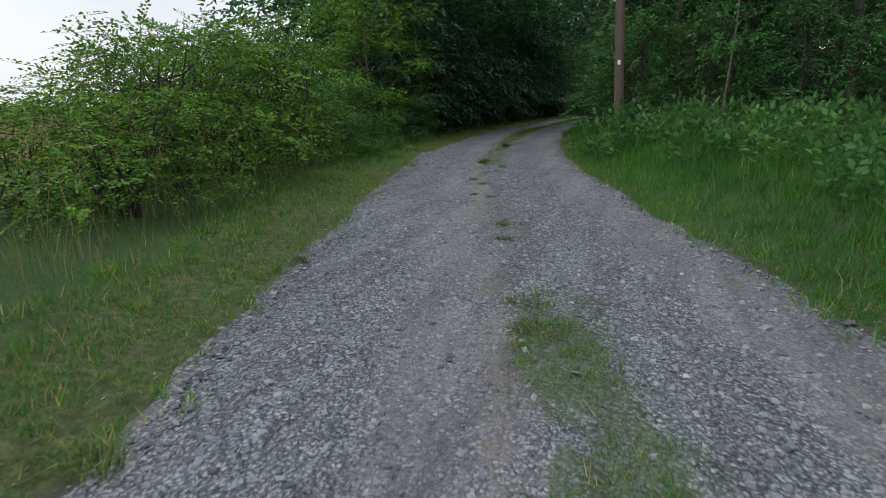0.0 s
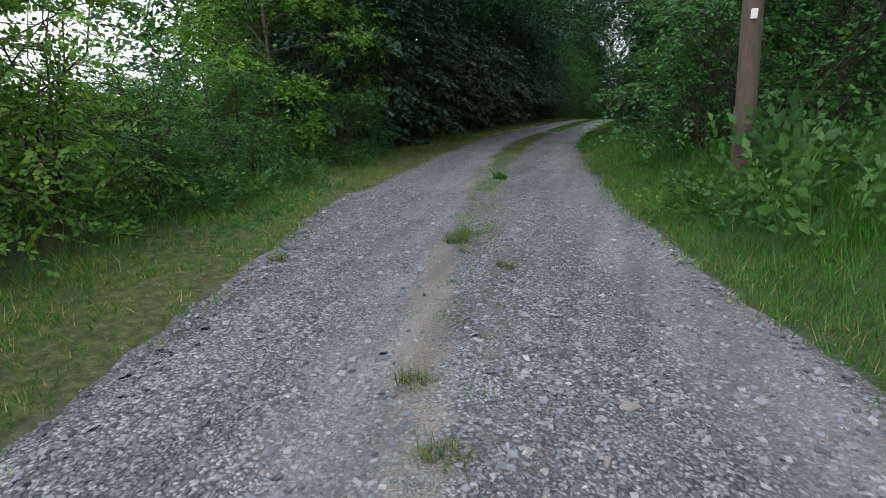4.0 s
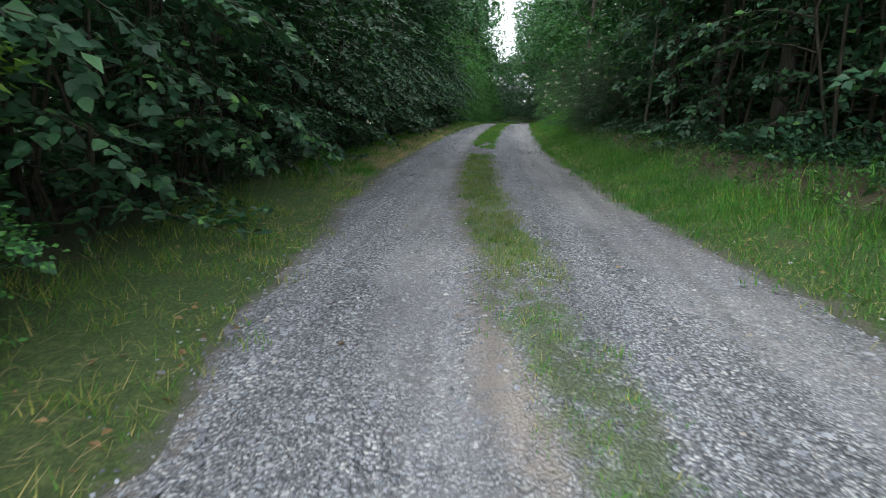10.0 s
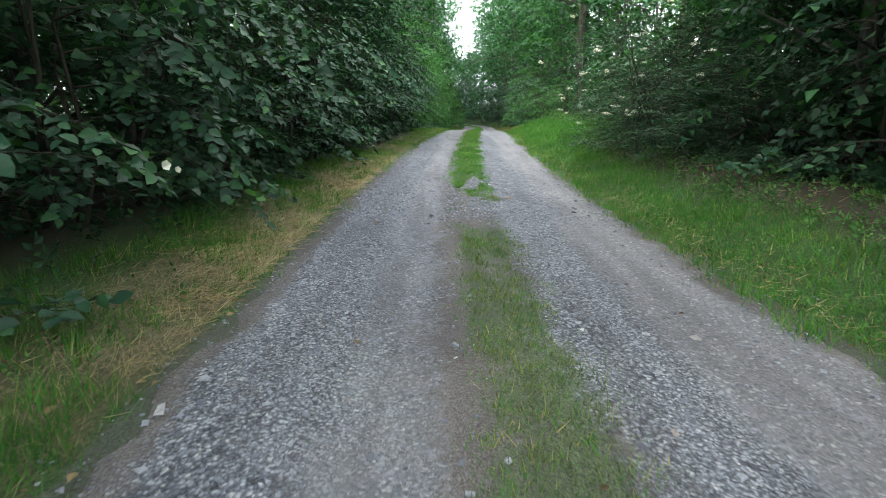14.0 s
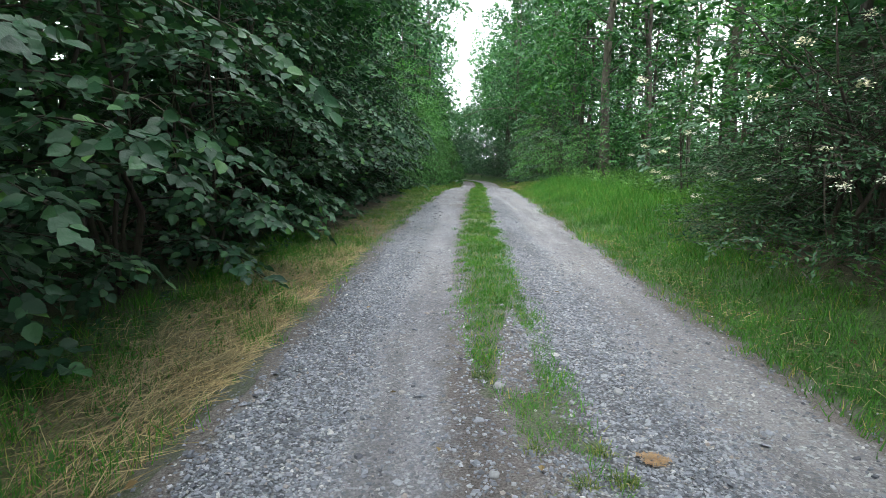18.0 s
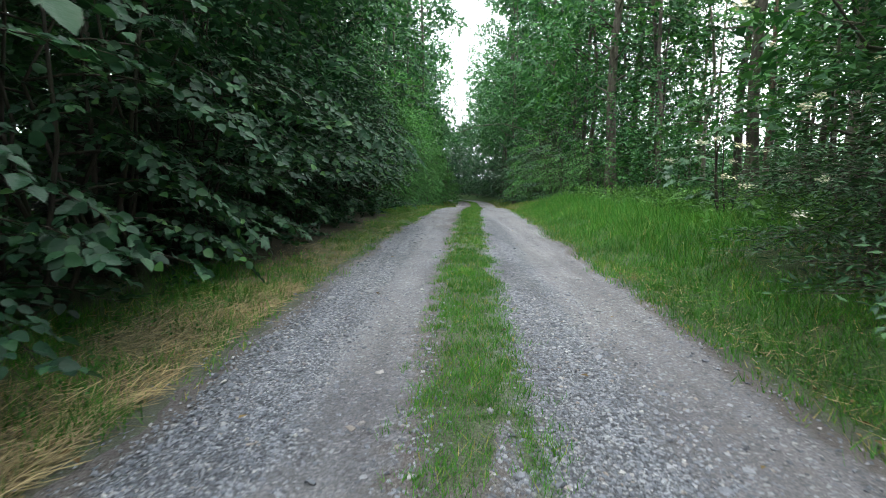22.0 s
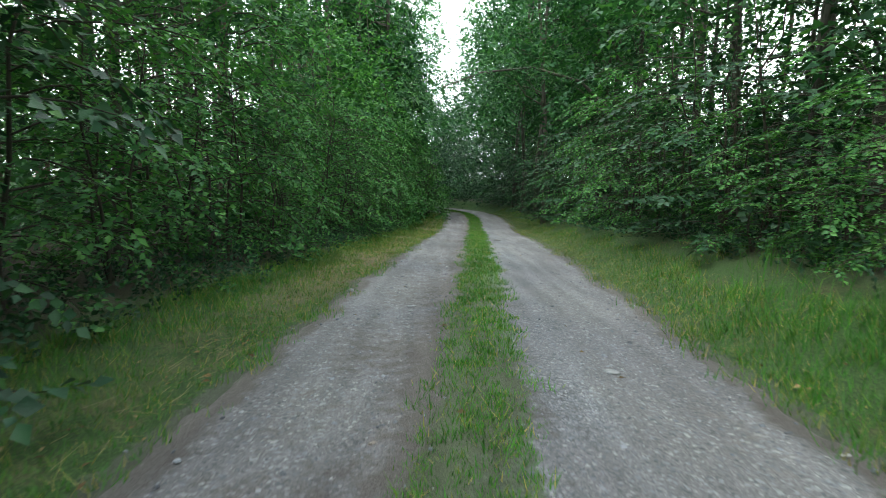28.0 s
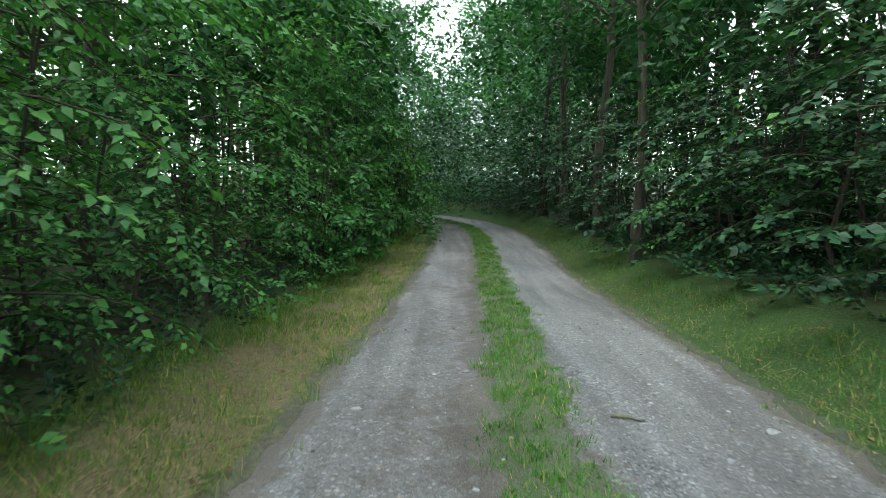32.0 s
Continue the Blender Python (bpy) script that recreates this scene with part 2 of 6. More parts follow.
    dr = ramp(n, [(0.75, (0, 0, 0)), (1.25, (0.85, 0.85, 0.85))])
    l.new(ds.outputs[0], dr.inputs[0])
    ec = ramp(n, [(0.35, (0.043, 0.036, 0.032)), (0.5, (0.11, 0.097, 0.09)), (0.68, (0.225, 0.211, 0.203))])
    l.new(grit.outputs["Fac"], ec.inputs[0])
    col = mix(n, l, dr.outputs[0], col, ec.outputs[0])
    trod = n.new("ShaderNodeAttribute")
    trod.attribute_name = "trod"
    ts = n.new("ShaderNodeMath")
    ts.operation = "ADD"
    l.new(trod.outputs["Fac"], ts.inputs[0])
    l.new(dn.outputs["Fac"], ts.inputs[1])
    tm = ramp(n, [(0.6, (0, 0, 0)), (0.82, (0.9, 0.9, 0.9))])
    th = n.new("ShaderNodeMath")
    th.operation = "MULTIPLY"
    th.inputs[1].default_value = 0.75
    l.new(ts.outputs[0], th.inputs[0])
    l.new(th.outputs[0], tm.inputs[0])
    tc = ramp(n, [(0.3, (0.15, 0.136, 0.128)), (0.55, (0.24, 0.222, 0.211)), (0.75, (0.33, 0.31, 0.298))])
    l.new(grit.outputs["Fac"], tc.inputs[0])
    col = mix(n, l, tm.outputs[0], col, tc.outputs[0])
    green = n.new("ShaderNodeAttribute")
    green.attribute_name = "green"
    gs = n.new("ShaderNodeMath")
    gs.operation = "ADD"
    l.new(green.outputs["Fac"], gs.inputs[0])
    l.new(dn.outputs["Fac"], gs.inputs[1])
    gm = ramp(n, [(0.82, (0, 0, 0)), (1.35, (0.62, 0.62, 0.62))])
    l.new(gs.outputs[0], gm.inputs[0])
    moss = ramp(n, [(0.36, (0.02, 0.04, 0.012)), (0.5, (0.05, 0.095, 0.025)), (0.66, (0.11, 0.17, 0.05))])
    l.new(grit.outputs["Fac"], moss.inputs[0])
    col = mix(n, l, gm.outputs[0], col, moss.outputs[0])
    big = noise_node(n, l, 0.5, 4.0, src=co)
    br = ramp(n, [(0.3, (0.8, 0.8, 0.83)), (0.7, (1.15, 1.14, 1.1))])
    l.new(big.outputs["Fac"], br.inputs[0])
    smap = n.new("ShaderNodeMapping")
    smap.inputs["Scale"].default_value = (5.0, 0.45, 1.0)
    l.new(co, smap.inputs[0])
    streak = noise_node(n, l, 1.0, 1.5, 0.5, src=smap.outputs[0])
    sr = ramp(n, [(0.34, (0.74, 0.735, 0.74)), (0.5, (0.98, 0.98, 0.98)), (0.66, (1.16, 1.17, 1.19))])
    l.new(streak.outputs["Fac"], sr.inputs[0])
    col = mix(n, l, 0.8, col, mix(n, l, 1.0, col, sr.outputs[0], "MULTIPLY"))
    l.new(mix(n, l, 1.0, col, br.outputs[0], "MULTIPLY"), b.inputs["Base Color"])
    b.inputs["Roughness"].default_value = 0.8
    inv = n.new("ShaderNodeMath")
    inv.operation = "SUBTRACT"
    inv.inputs[0].default_value = 1.0
    l.new(v1.outputs["Distance"], inv.inputs[1])
    hh = mix(n, l, wr.outputs[0], inv.outputs[0], grit.outputs["Fac"])
    bump = n.new("ShaderNodeBump")
    bump.inputs["Strength"].default_value, bump.inputs["Distance"].default_value = 0.9, 0.016
    l.new(hh, bump.inputs["Height"])
    l.new(bump.outputs[0], b.inputs["Normal"])
    return m


def stone_material():
    m, n, l, b = material("crushed_stone")
    geo, info = n.new("ShaderNodeNewGeometry"), n.new("ShaderNodeObjectInfo")
    add = n.new("ShaderNodeMath")
    add.operation = "ADD"
    l.new(geo.outputs["Random Per Island"], add.inputs[0])
    l.new(info.outputs["Random"], add.inputs[1])
    fr = n.new("ShaderNodeMath")
    fr.operation = "FRACT"
    l.new(add.outputs[0], fr.inputs[0])
    r = ramp(n, [(0.0, (0.075, 0.084, 0.102)), (0.4, (0.155, 0.174, 0.21)), (0.75, (0.245, 0.27, 0.312)), (0.93, (0.32, 0.34, 0.37)), (0.96, (0.25, 0.22, 0.195)), (0.985, (0.36, 0.37, 0.38)), (1.0, (0.5, 0.505, 0.5))])
    l.new(fr.outputs[0], r.inputs[0])
    f = noise_node(n, l, 90.0, 4.0, 0.7, src=geo.outputs["Position"])
    fr2 = ramp(n, [(0.3, (0.72, 0.72, 0.72)), (0.7, (1.2, 1.2, 1.2))])
    l.new(f.outputs["Fac"], fr2.inputs[0])
    l.new(mix(n, l, 1.0, r.outputs[0], fr2.outputs[0], "MULTIPLY"), b.inputs["Base Color"])
    b.inputs["Roughness"].default_value = 0.7
    bump = n.new("ShaderNodeBump")
    bump.inputs["Strength"].default_value, bump.inputs["Distance"].default_value = 0.4, 0.004
    l.new(f.outputs["Fac"], bump.inputs["Height"])
    l.new(bump.outputs[0], b.inputs["Normal"])
    return m


def ground_material():
    """Turf near the track, leaf litter in the wood, ripe field beyond the hedge ('field' attribute)."""
    m, n, l, b = material("ground_turf")
    co = n.new("ShaderNodeTexCoord").outputs["Object"]
    wood, field = n.new("ShaderNodeAttribute"), n.new("ShaderNodeAttribute")
    wood.attribute_name, field.attribute_name = "wood", "field"
    a = noise_node(n, l, 60.0, 6.0, 0.8, src=co)
    c = noise_node(n, l, 2.2, 5.0, 0.65, src=co)
    turf = ramp(n, [(0.32, (0.008, 0.02, 0.005)), (0.5, (0.034, 0.085, 0.018)), (0.68, (0.095, 0.19, 0.042))])
    l.new(a.outputs["Fac"], turf.inputs[0])
    soil = ramp(n, [(0.3, (0.035, 0.027, 0.016)), (0.5, (0.10, 0.08, 0.042)), (0.68, (0.22, 0.175, 0.095))])
    l.new(a.outputs["Fac"], soil.inputs[0])
    patch = ramp(n, [(0.56, (0, 0, 0)), (0.72, (0.55, 0.55, 0.55))])
    l.new(c.outputs["Fac"], patch.inputs[0])
    base = mix(n, l, patch.outputs[0], turf.outputs[0], soil.outputs[0])
    mown = n.new("ShaderNodeAttribute")
    mown.attribute_name = "mown"
    cut = ramp(n, [(0.36, (0.022, 0.03, 0.011)), (0.5, (0.09, 0.11, 0.037)), (0.64, (0.24, 0.25, 0.105))])
    clump = noise_node(n, l, 14.0, 6.0, 0.8, src=co)
    l.new(clump.outputs["Fac"], cut.inputs[0])
    base = mix(n, l, mown.outputs["Fac"], base, cut.outputs[0])
    litter = ramp(n, [(0.3, (0.02, 0.017, 0.010)), (0.5, (0.042, 0.036, 0.02)), (0.75, (0.085, 0.068, 0.038))])
    l.new(a.outputs["Fac"], litter.inputs[0])
    base = mix(n, l, wood.outputs["Fac"], base, litter.outputs[0])
    straw = n.new("ShaderNodeAttribute")
    straw.attribute_name = "straw"
    hn = noise_node(n, l, 4.5, 5.0, 0.65, src=co)
    hs = n.new("ShaderNodeMath")
    hs.operation = "ADD"
    l.new(straw.outputs["Fac"], hs.inputs[0])
    l.new(hn.outputs["Fac"], hs.inputs[1])
    hm = ramp(n, [(0.7, (0, 0, 0)), (1.0, (0.75, 0.75, 0.75))])
    half = n.new("ShaderNodeMath")
    half.operation = "MULTIPLY"
    half.inputs[1].default_value = 0.6
    l.new(hs.outputs[0], half.inputs[0])
    l.new(half.outputs[0], hm.inputs[0])
    st_map = n.new("ShaderNodeMapping")
    st_map.inputs["Scale"].default_value = (150, 34, 50)
    st_map.inputs["Rotation"].default_value = (0, 0, 0.5)
    l.new(co, st_map.inputs[0])
    sn = noise_node(n, l, 1.0, 4.0, 0.7, src=st_map.outputs[0])
    hay = ramp(n, [(0.35, (0.05, 0.037, 0.022)), (0.5, (0.18, 0.138, 0.082)), (0.66, (0.38, 0.3, 0.185))])
    l.new(sn.outputs["Fac"], hay.inputs[0])
    base = mix(n, l, hm.outputs[0], base, hay.outputs[0])
    bare = n.new("ShaderNodeAttribute")
    bare.attribute_name = "bare"
    bn = noise_node(n, l, 9.0, 5.0, 0.7, src=co)
    bs = n.new("ShaderNodeMath")
    bs.operation = "ADD"
    l.new(bare.outputs["Fac"], bs.inputs[0])
    l.new(bn.outputs["Fac"], bs.inputs[1])
    bm_ = ramp(n, [(0.85, (0, 0, 0)), (1.4, (0.6, 0.6, 0.6))])
    l.new(bs.outputs[0], bm_.inputs[0])
    grit = noise_node(n, l, 140.0, 3.0, 0.8, src=co)
    earth = ramp(n, [(0.35, (0.042, 0.038, 0.036)), (0.5, (0.105, 0.099, 0.096)), (0.68, (0.225, 0.218, 0.216))])
    l.new(grit.outputs["Fac"], earth.inputs[0])
    base = mix(n, l, bm_.outputs[0], base, earth.outputs[0])
    ripe = ramp(n, [(0.3, (0.22, 0.17, 0.07)), (0.7, (0.40, 0.32, 0.16))])
    l.new(a.outputs["Fac"], ripe.inputs[0])
    base = mix(n, l, field.outputs["Fac"], base, ripe.outputs[0])
    l.new(base, b.inputs["Base Color"])
    b.inputs["Roughness"].default_value = 0.95
    bump = n.new("ShaderNodeBump")
    bump.inputs["Strength"].default_value, bump.inputs["Distance"].default_value = 0.8, 0.03
    l.new(a.outputs["Fac"], bump.inputs["Height"])
    l.new(bump.outputs[0], b.inputs["Normal"])
    return m


GRAVEL, STONE, TURF = gravel_material(), stone_material(), ground_material()

# ---- plan: the track's middle strip, its edges and the lie of the land ----
LINE = [(12.0, -32.0), (7.2, -18.0), (3.2, -7.5), (1.36, -2.7), (0.47, 0.0), (-0.38, 2.55), (-1.23, 5.1), (-2.04, 7.4), (-2.68, 9.7), (-3.05, 11.2), (-3.52, 13.8),
        (-4.04, 17.0), (-4.42, 21.2), (-4.5, 24.6), (-4.5, 28.9), (-4.38, 32.3), (-4.16, 37.4), (-3.74, 45.0), (-3.2, 52.7), (-2.72, 60.3), (-2.3, 68.0), (-2.3, 72.0),
        (-2.8, 75.0), (-4.2, 78.0), (-6.8, 81.0), (-10.5, 84.0), (-16.0, 88.0), (-34.0, 100.0), (-66.0, 122.0)]
_LY = np.array([p[1] for p in LINE])
_LX = np.array([p[0] for p in LINE])
_DY = np.arange(-32, 122, 0.25)
_DX = np.interp(_DY, _LY, _LX)
_KER = np.exp(-0.5 * (np.arange(-14, 15) / 5.0) ** 2)
_DX = np.convolve(np.pad(_DX, 14, mode="reflect", reflect_type="odd"), _KER / _KER.sum(), mode="valid")
_SL = np.gradient(_DX, _DY)


def strip_x(y):
    return np.interp(y, _DY, _DX)


def lateral(x, y):
    """Metres to the right of the middle strip."""
    return (x - strip_x(y)) / np.sqrt(1 + np.interp(y, _DY, _SL) ** 2)


def at_lat(u, y):
    return strip_x(y) + u * np.sqrt(1 + np.interp(y, _DY, _SL) ** 2)


def smooth(a, b, v):
    k = np.clip((v - a) / (b - a), 0, 1)
    return k * k * (3 - 2 * k)


def wave(x, y, s=1.0, p=0.0):
    """A cheap smooth unevenness between about -1 and 1."""
    return (np.sin(1.7 * s * x + 2.3 * p) * np.cos(1.3 * s * y + p) + np.sin(0.9 * s * (x + y) + 4.1 * p) * 0.7 + np.sin(3.1 * s * y - 2.2 * s * x + p) * 0.4) / 2.1


def edge_left(y):
    return -1.45 - 0.26 * (1 - smooth(2, 13, y)) - 0.26 * np.exp(-((y - 11.0) / 2.3) ** 2) + 0.1 * smooth(36, 41, y) * smooth(47, 43, y) + 0.06 * wave(y, 0.6 * y, 1.6, 1.0) + 0.05 * wave(y, y, 5.0, 2.0) + 0.03 * wave(y, y, 13.0, 1.0)


def edge_right(y):
    return 1.56 + 0.06 * wave(y, 0.6 * y, 1.4, 3.0) + 0.05 * wave(y, y, 4.6, 0.4) + 0.03 * wave(y, y, 12.0, 2.0)


def land(x, y):
    """Height of the ground."""
    u = lateral(x, y)
    v = np.clip(y - 37.4, 0, 20.4)
    z = -0.00145 * v * v - 0.0592 * np.clip(y - 57.8, 0, 5) - 0.04 * np.exp(-((y - 28.2) / 4.0) ** 2)
    z = z + 0.45 * smooth(1.5, 3.0, u) + 0.10 * smooth(1.6, 3.5, -u)
    return z + 0.03 * wave(x, y, 1.1) * smooth(1.5, 2.5, np.abs(u)) + 0.12 * wave(x, y, 0.21, 2.0) * smooth(3.5, 9, np.abs(u))


def strip_growth(y):
    """How thickly the middle strip is grown over, from bare (0) to full (1)."""
    g = 1.15 * np.exp(-((y - 1.7) / 1.2) ** 4) + 0.55 * smooth(7, 11, y) + 0.1 * smooth(15, 18, y) + 0.13 * smooth(18, 21, y) + 0.28 * smooth(27.5, 30, y)
    g = g + 0.3 * smooth(14, 16, y) * smooth(22, 19, y) + 0.22 * smooth(17.5, 20, y) + 0.35 * smooth(27, 34, y)
    return g * (1 - 0.9 * np.exp(-((y - 26.2) / 0.85) ** 4))


def strip_grown(u, y):
    """False on the bare places of the strip on the stretch around y = 28."""
    lo = np.interp(y, [26.85, 27.2, 27.26, 27.7, 27.76, 28.0, 28.6, 29.2], [0.2, 0.17, -0.05, -0.1, -0.2, -0.2, -0.28, -0.5])
    hi = np.interp(y, [26.85, 27.2, 27.7, 28.2, 28.6, 29.6], [0.3, 0.3, 0.34, 0.33, 0.31, 0.5])
    hole = (np.abs(u - np.interp(y, [27.78, 28.55, 29.4], [0.0, 0.06, 0.14])) < np.interp(y, [27.78, 28.55, 29.4], [0.1, 0.1, 0.0])) & (y > 27.75) & (y < 29.4)
    return (((u > lo) & (u < hi)) | (y < 26.85) | (y > 29.6)) & ~hole


def track_z(u, y, x):
    """Height of the gravel: two wheel lines pressed in, the middle a little proud."""
    z = 0.022 - 0.03 * np.exp(-((u + 0.55) / 0.26) ** 2) - 0.022 * np.exp(-((u - 1.05) / 0.33) ** 2) + 0.012 * np.exp(-(u / 0.3) ** 2)
    return z + 0.006 * wave(x, y, 6.0) + 0.004 * wave(x, y, 17.0, 1.3)


# ---- mesh helpers ----
def tri_mesh(name, verts, faces, mat, flat=True):
    verts, faces = np.asarray(verts, dtype=np.float32), np.asarray(faces, dtype=np.int32)
    me = bpy.data.meshes.new(name)
    k = faces.shape[1]
    me.vertices.add(len(verts))
    me.vertices.foreach_set("co", verts.ravel())
    me.loops.add(faces.size)
    me.loops.foreach_set("vertex_index", faces.ravel())
    me.polygons.add(len(faces))
    me.polygons.foreach_set("loop_start", np.arange(0, faces.size, k, dtype=np.int32))
    me.polygons.foreach_set("use_smooth", np.full(len(faces), not flat))
    me.update(calc_edges=True)
    me.materials.append(mat)
    return me


def piece(name, verts, faces, mat, parent=None, label="", flat=True):
    ob = new(name, tri_mesh(name, verts, faces, mat, flat))
    if parent is not None:
        ob.parent = parent
    return tagged(ob, label)


class Soup:
    """Gathers vertices and triangles of one mesh."""

    def __init__(self):
        self.v, self.f, self.n = [], [], 0

    def add(self, v, f):
        self.v.append(np.asarray(v, dtype=float).reshape(-1, 3))
        self.f.append(np.asarray(f, dtype=np.int64).reshape(-1, 3) + self.n)
        self.n += len(self.v[-1])

    def make(self, name, mat, parent=None, label="", flat=True):
        return piece(name, np.concatenate(self.v), np.concatenate(self.f), mat, parent, label, flat)


def unit(a):
    return a / np.maximum(np.linalg.norm(a, axis=-1, keepdims=True), 1e-9)


def tube(pts, radii, sides=6):
    """A tapering limb along points, closed at its end."""
    pts = np.asarray(pts, dtype=float)
    n = len(pts)
    d = unit(np.gradient(pts, axis=0))
    ref = np.where(np.abs(d[:, 2:3]) > 0.9, np.array([[1.0, 0, 0]]), np.array([[0, 0, 1.0]]))
    a = unit(np.cross(d, ref))
    b = np.cross(d, a)
    ang = np.arange(sides) * 2 * np.pi / sides
    ring = np.cos(ang)[None, :, None] * a[:, None] + np.sin(ang)[None, :, None] * b[:, None]
    v = (pts[:, None] + ring * np.asarray(radii)[:, None, None]).reshape(-1, 3)
    f = []
    for i in range(n - 1):
        for j in range(sides):
            k = (j + 1) % sides
            p, q, r, s = i * sides + j, i * sides + k, (i + 1) * sides + k, (i + 1) * sides + j
            f += [(p, q, r), (p, r, s)]
    top = (n - 1) * sides
    f += [(top, top + j, top + j + 1) for j in range(1, sides - 1)]
    return v, np.array(f)


def blades_of_leaf(base, along, normal, size, wide=0.6, full=True):
    """Leaves as small folded blades: pointed ovals of four triangles, plain kites of two, slivers of one, or five-lobed."""
    n = len(base)
    side = unit(np.cross(along, normal))
    up = np.cross(side, along)
    s = size[:, None]

    def at(f, w, h):
        return base + along * s * f + side * s * wide * w + up * s * h

    if full == "lobed":
        v = np.stack([base, at(0.02, 0.42, 0.02), at(0.22, 0.2, 0.05), at(0.52, 0.62, 0.0), at(0.5, 0.2, 0.06), at(1.0, 0.0, -0.12), at(0.5, -0.2, 0.06), at(0.52, -0.62, 0.0), at(0.22, -0.2, 0.05), at(0.02, -0.42, 0.02)], 1)
        f = np.array([(0, 1, 2), (0, 2, 4), (2, 3, 4), (0, 4, 6), (4, 5, 6), (0, 6, 8), (6, 7, 8), (0, 8, 9)])
    elif full == "round":
        v = np.stack([base, at(0.08, 0.30, 0.05), at(0.42, 0.52, 0.10), at(0.80, 0.34, 0.04), at(1.06, 0, -0.10), at(0.80, -0.34, 0.04), at(0.42, -0.52, 0.10), at(0.08, -0.30, 0.05)], 1)
        f = np.array([(0, 1, 2), (0, 2, 3), (0, 3, 4), (0, 4, 5), (0, 5, 6), (0, 6, 7)])
    elif full == "thin":
        v = np.stack([at(0.1, 0.5, 0.0), at(0.1, -0.5, 0.0), at(1.05, 0, -0.05)], 1)
        f = np.array([(0, 1, 2)])
    elif full:
        v = np.stack([base, at(0.28, 0.46, 0.10), at(0.70, 0.36, 0.06), at(1.0, 0, -0.10), at(0.70, -0.36, 0.06), at(0.28, -0.46, 0.10)], 1)
        f = np.array([(0, 1, 2), (0, 2, 3), (0, 3, 4), (0, 4, 5)])
    else:
        v = np.stack([base, at(0.45, 0.5, 0.10), at(1.0, 0, -0.08), at(0.45, -0.5, 0.10)], 1)
        f = np.array([(0, 1, 2), (0, 2, 3)])
    k = v.shape[1]
    return v.reshape(-1, 3), (f[None] + (np.arange(n) * k)[:, None, None]).reshape(-1, 3)


def sprays(leaves, twigs, start, way, length, per, size, rng, wide=0.6, full=True, droop=0.25, flatness=0.9, twig_r=0.004, loose=0.28, tilt=0.75):
    """Leafy shoots: leaves set left and right along a drooping twig."""
    m = len(start)
    way = unit(way)
    level = unit(np.array([[0, 0, 1.0]]) * flatness + way * 0.25 + rng.normal(0, loose, (m, 3)))
    side = unit(np.cross(way, level))
    level = np.cross(side, way)
    tip = start + way * length[:, None] + np.array([0, 0, -1.0]) * (length * droop)[:, None]
    for j in range(per):
        f = (j + 0.6 + rng.uniform(-0.3, 0.3, m)) / per
        p = start + way * (length * f)[:, None] + np.array([0, 0, -1.0]) * (length * droop * f * f)[:, None]
        sg = (1 if j % 2 else -1) if j < per - 1 else 0
        spread = rng.uniform(0.7, 1.25, m)[:, None]
        a = unit(way * (0.75 if sg else 1.2) + side * sg * spread + np.array([0, 0, -1.0]) * rng.uniform(0.0, 0.42, m)[:, None] + rng.normal(0, 0.14, (m, 3)))
        nn = unit(level + way * np.array([tilt, tilt, 0.1]) + rng.normal(0, 0.42, (m, 3)))
        leaves.add(*blades_of_leaf(p, a, nn, size * rng.uniform(0.65, 1.15, m), wide, full))
    if twigs is not None:
        a = unit(np.cross(way, level)) * twig_r
        b = level * twig_r
        v = np.stack([start + a + b, start - a - b, tip], 1).reshape(-1, 3)
        f = np.arange(3 * m).reshape(-1, 3)
        twigs.add(v, f)


def bend(a, b, rng, n=5, sag=0.0, jitter=0.06):
    """A crooked line from a to b."""
    t = np.linspace(0, 1, n)[:, None]
    p = np.asarray(a)[None] * (1 - t) + np.asarray(b)[None] * t
    ln = np.linalg.norm(np.asarray(b) - np.asarray(a))
    p[1:-1] += rng.normal(0, jitter * ln, (n - 2, 3)) * 0.6
    p[:, 2] += sag * ln * np.sin(t[:, 0] * np.pi)
    return p


def lobe_shoots(centre, radius, count, rng, reach, flat_z=0.5):
    """Starts and ways of shoots that leave a lobe outwards."""
    d = unit(rng.normal(0, 1, (count, 3)) * np.array([1, 1, 0.8]))
    r = radius * rng.uniform(0.35, 1.0, count) ** 0.6
    tip = centre + d * r[:, None] * np.array([1, 1, flat_z])
    way = unit(d * np.array([1, 1, 0.45]) + np.array([0, 0, 0.05]) + rng.normal(0, 0.3, (count, 3)) * np.array([1, 1, 0.5]))
    return tip - way * reach[:, None] * 0.6, way


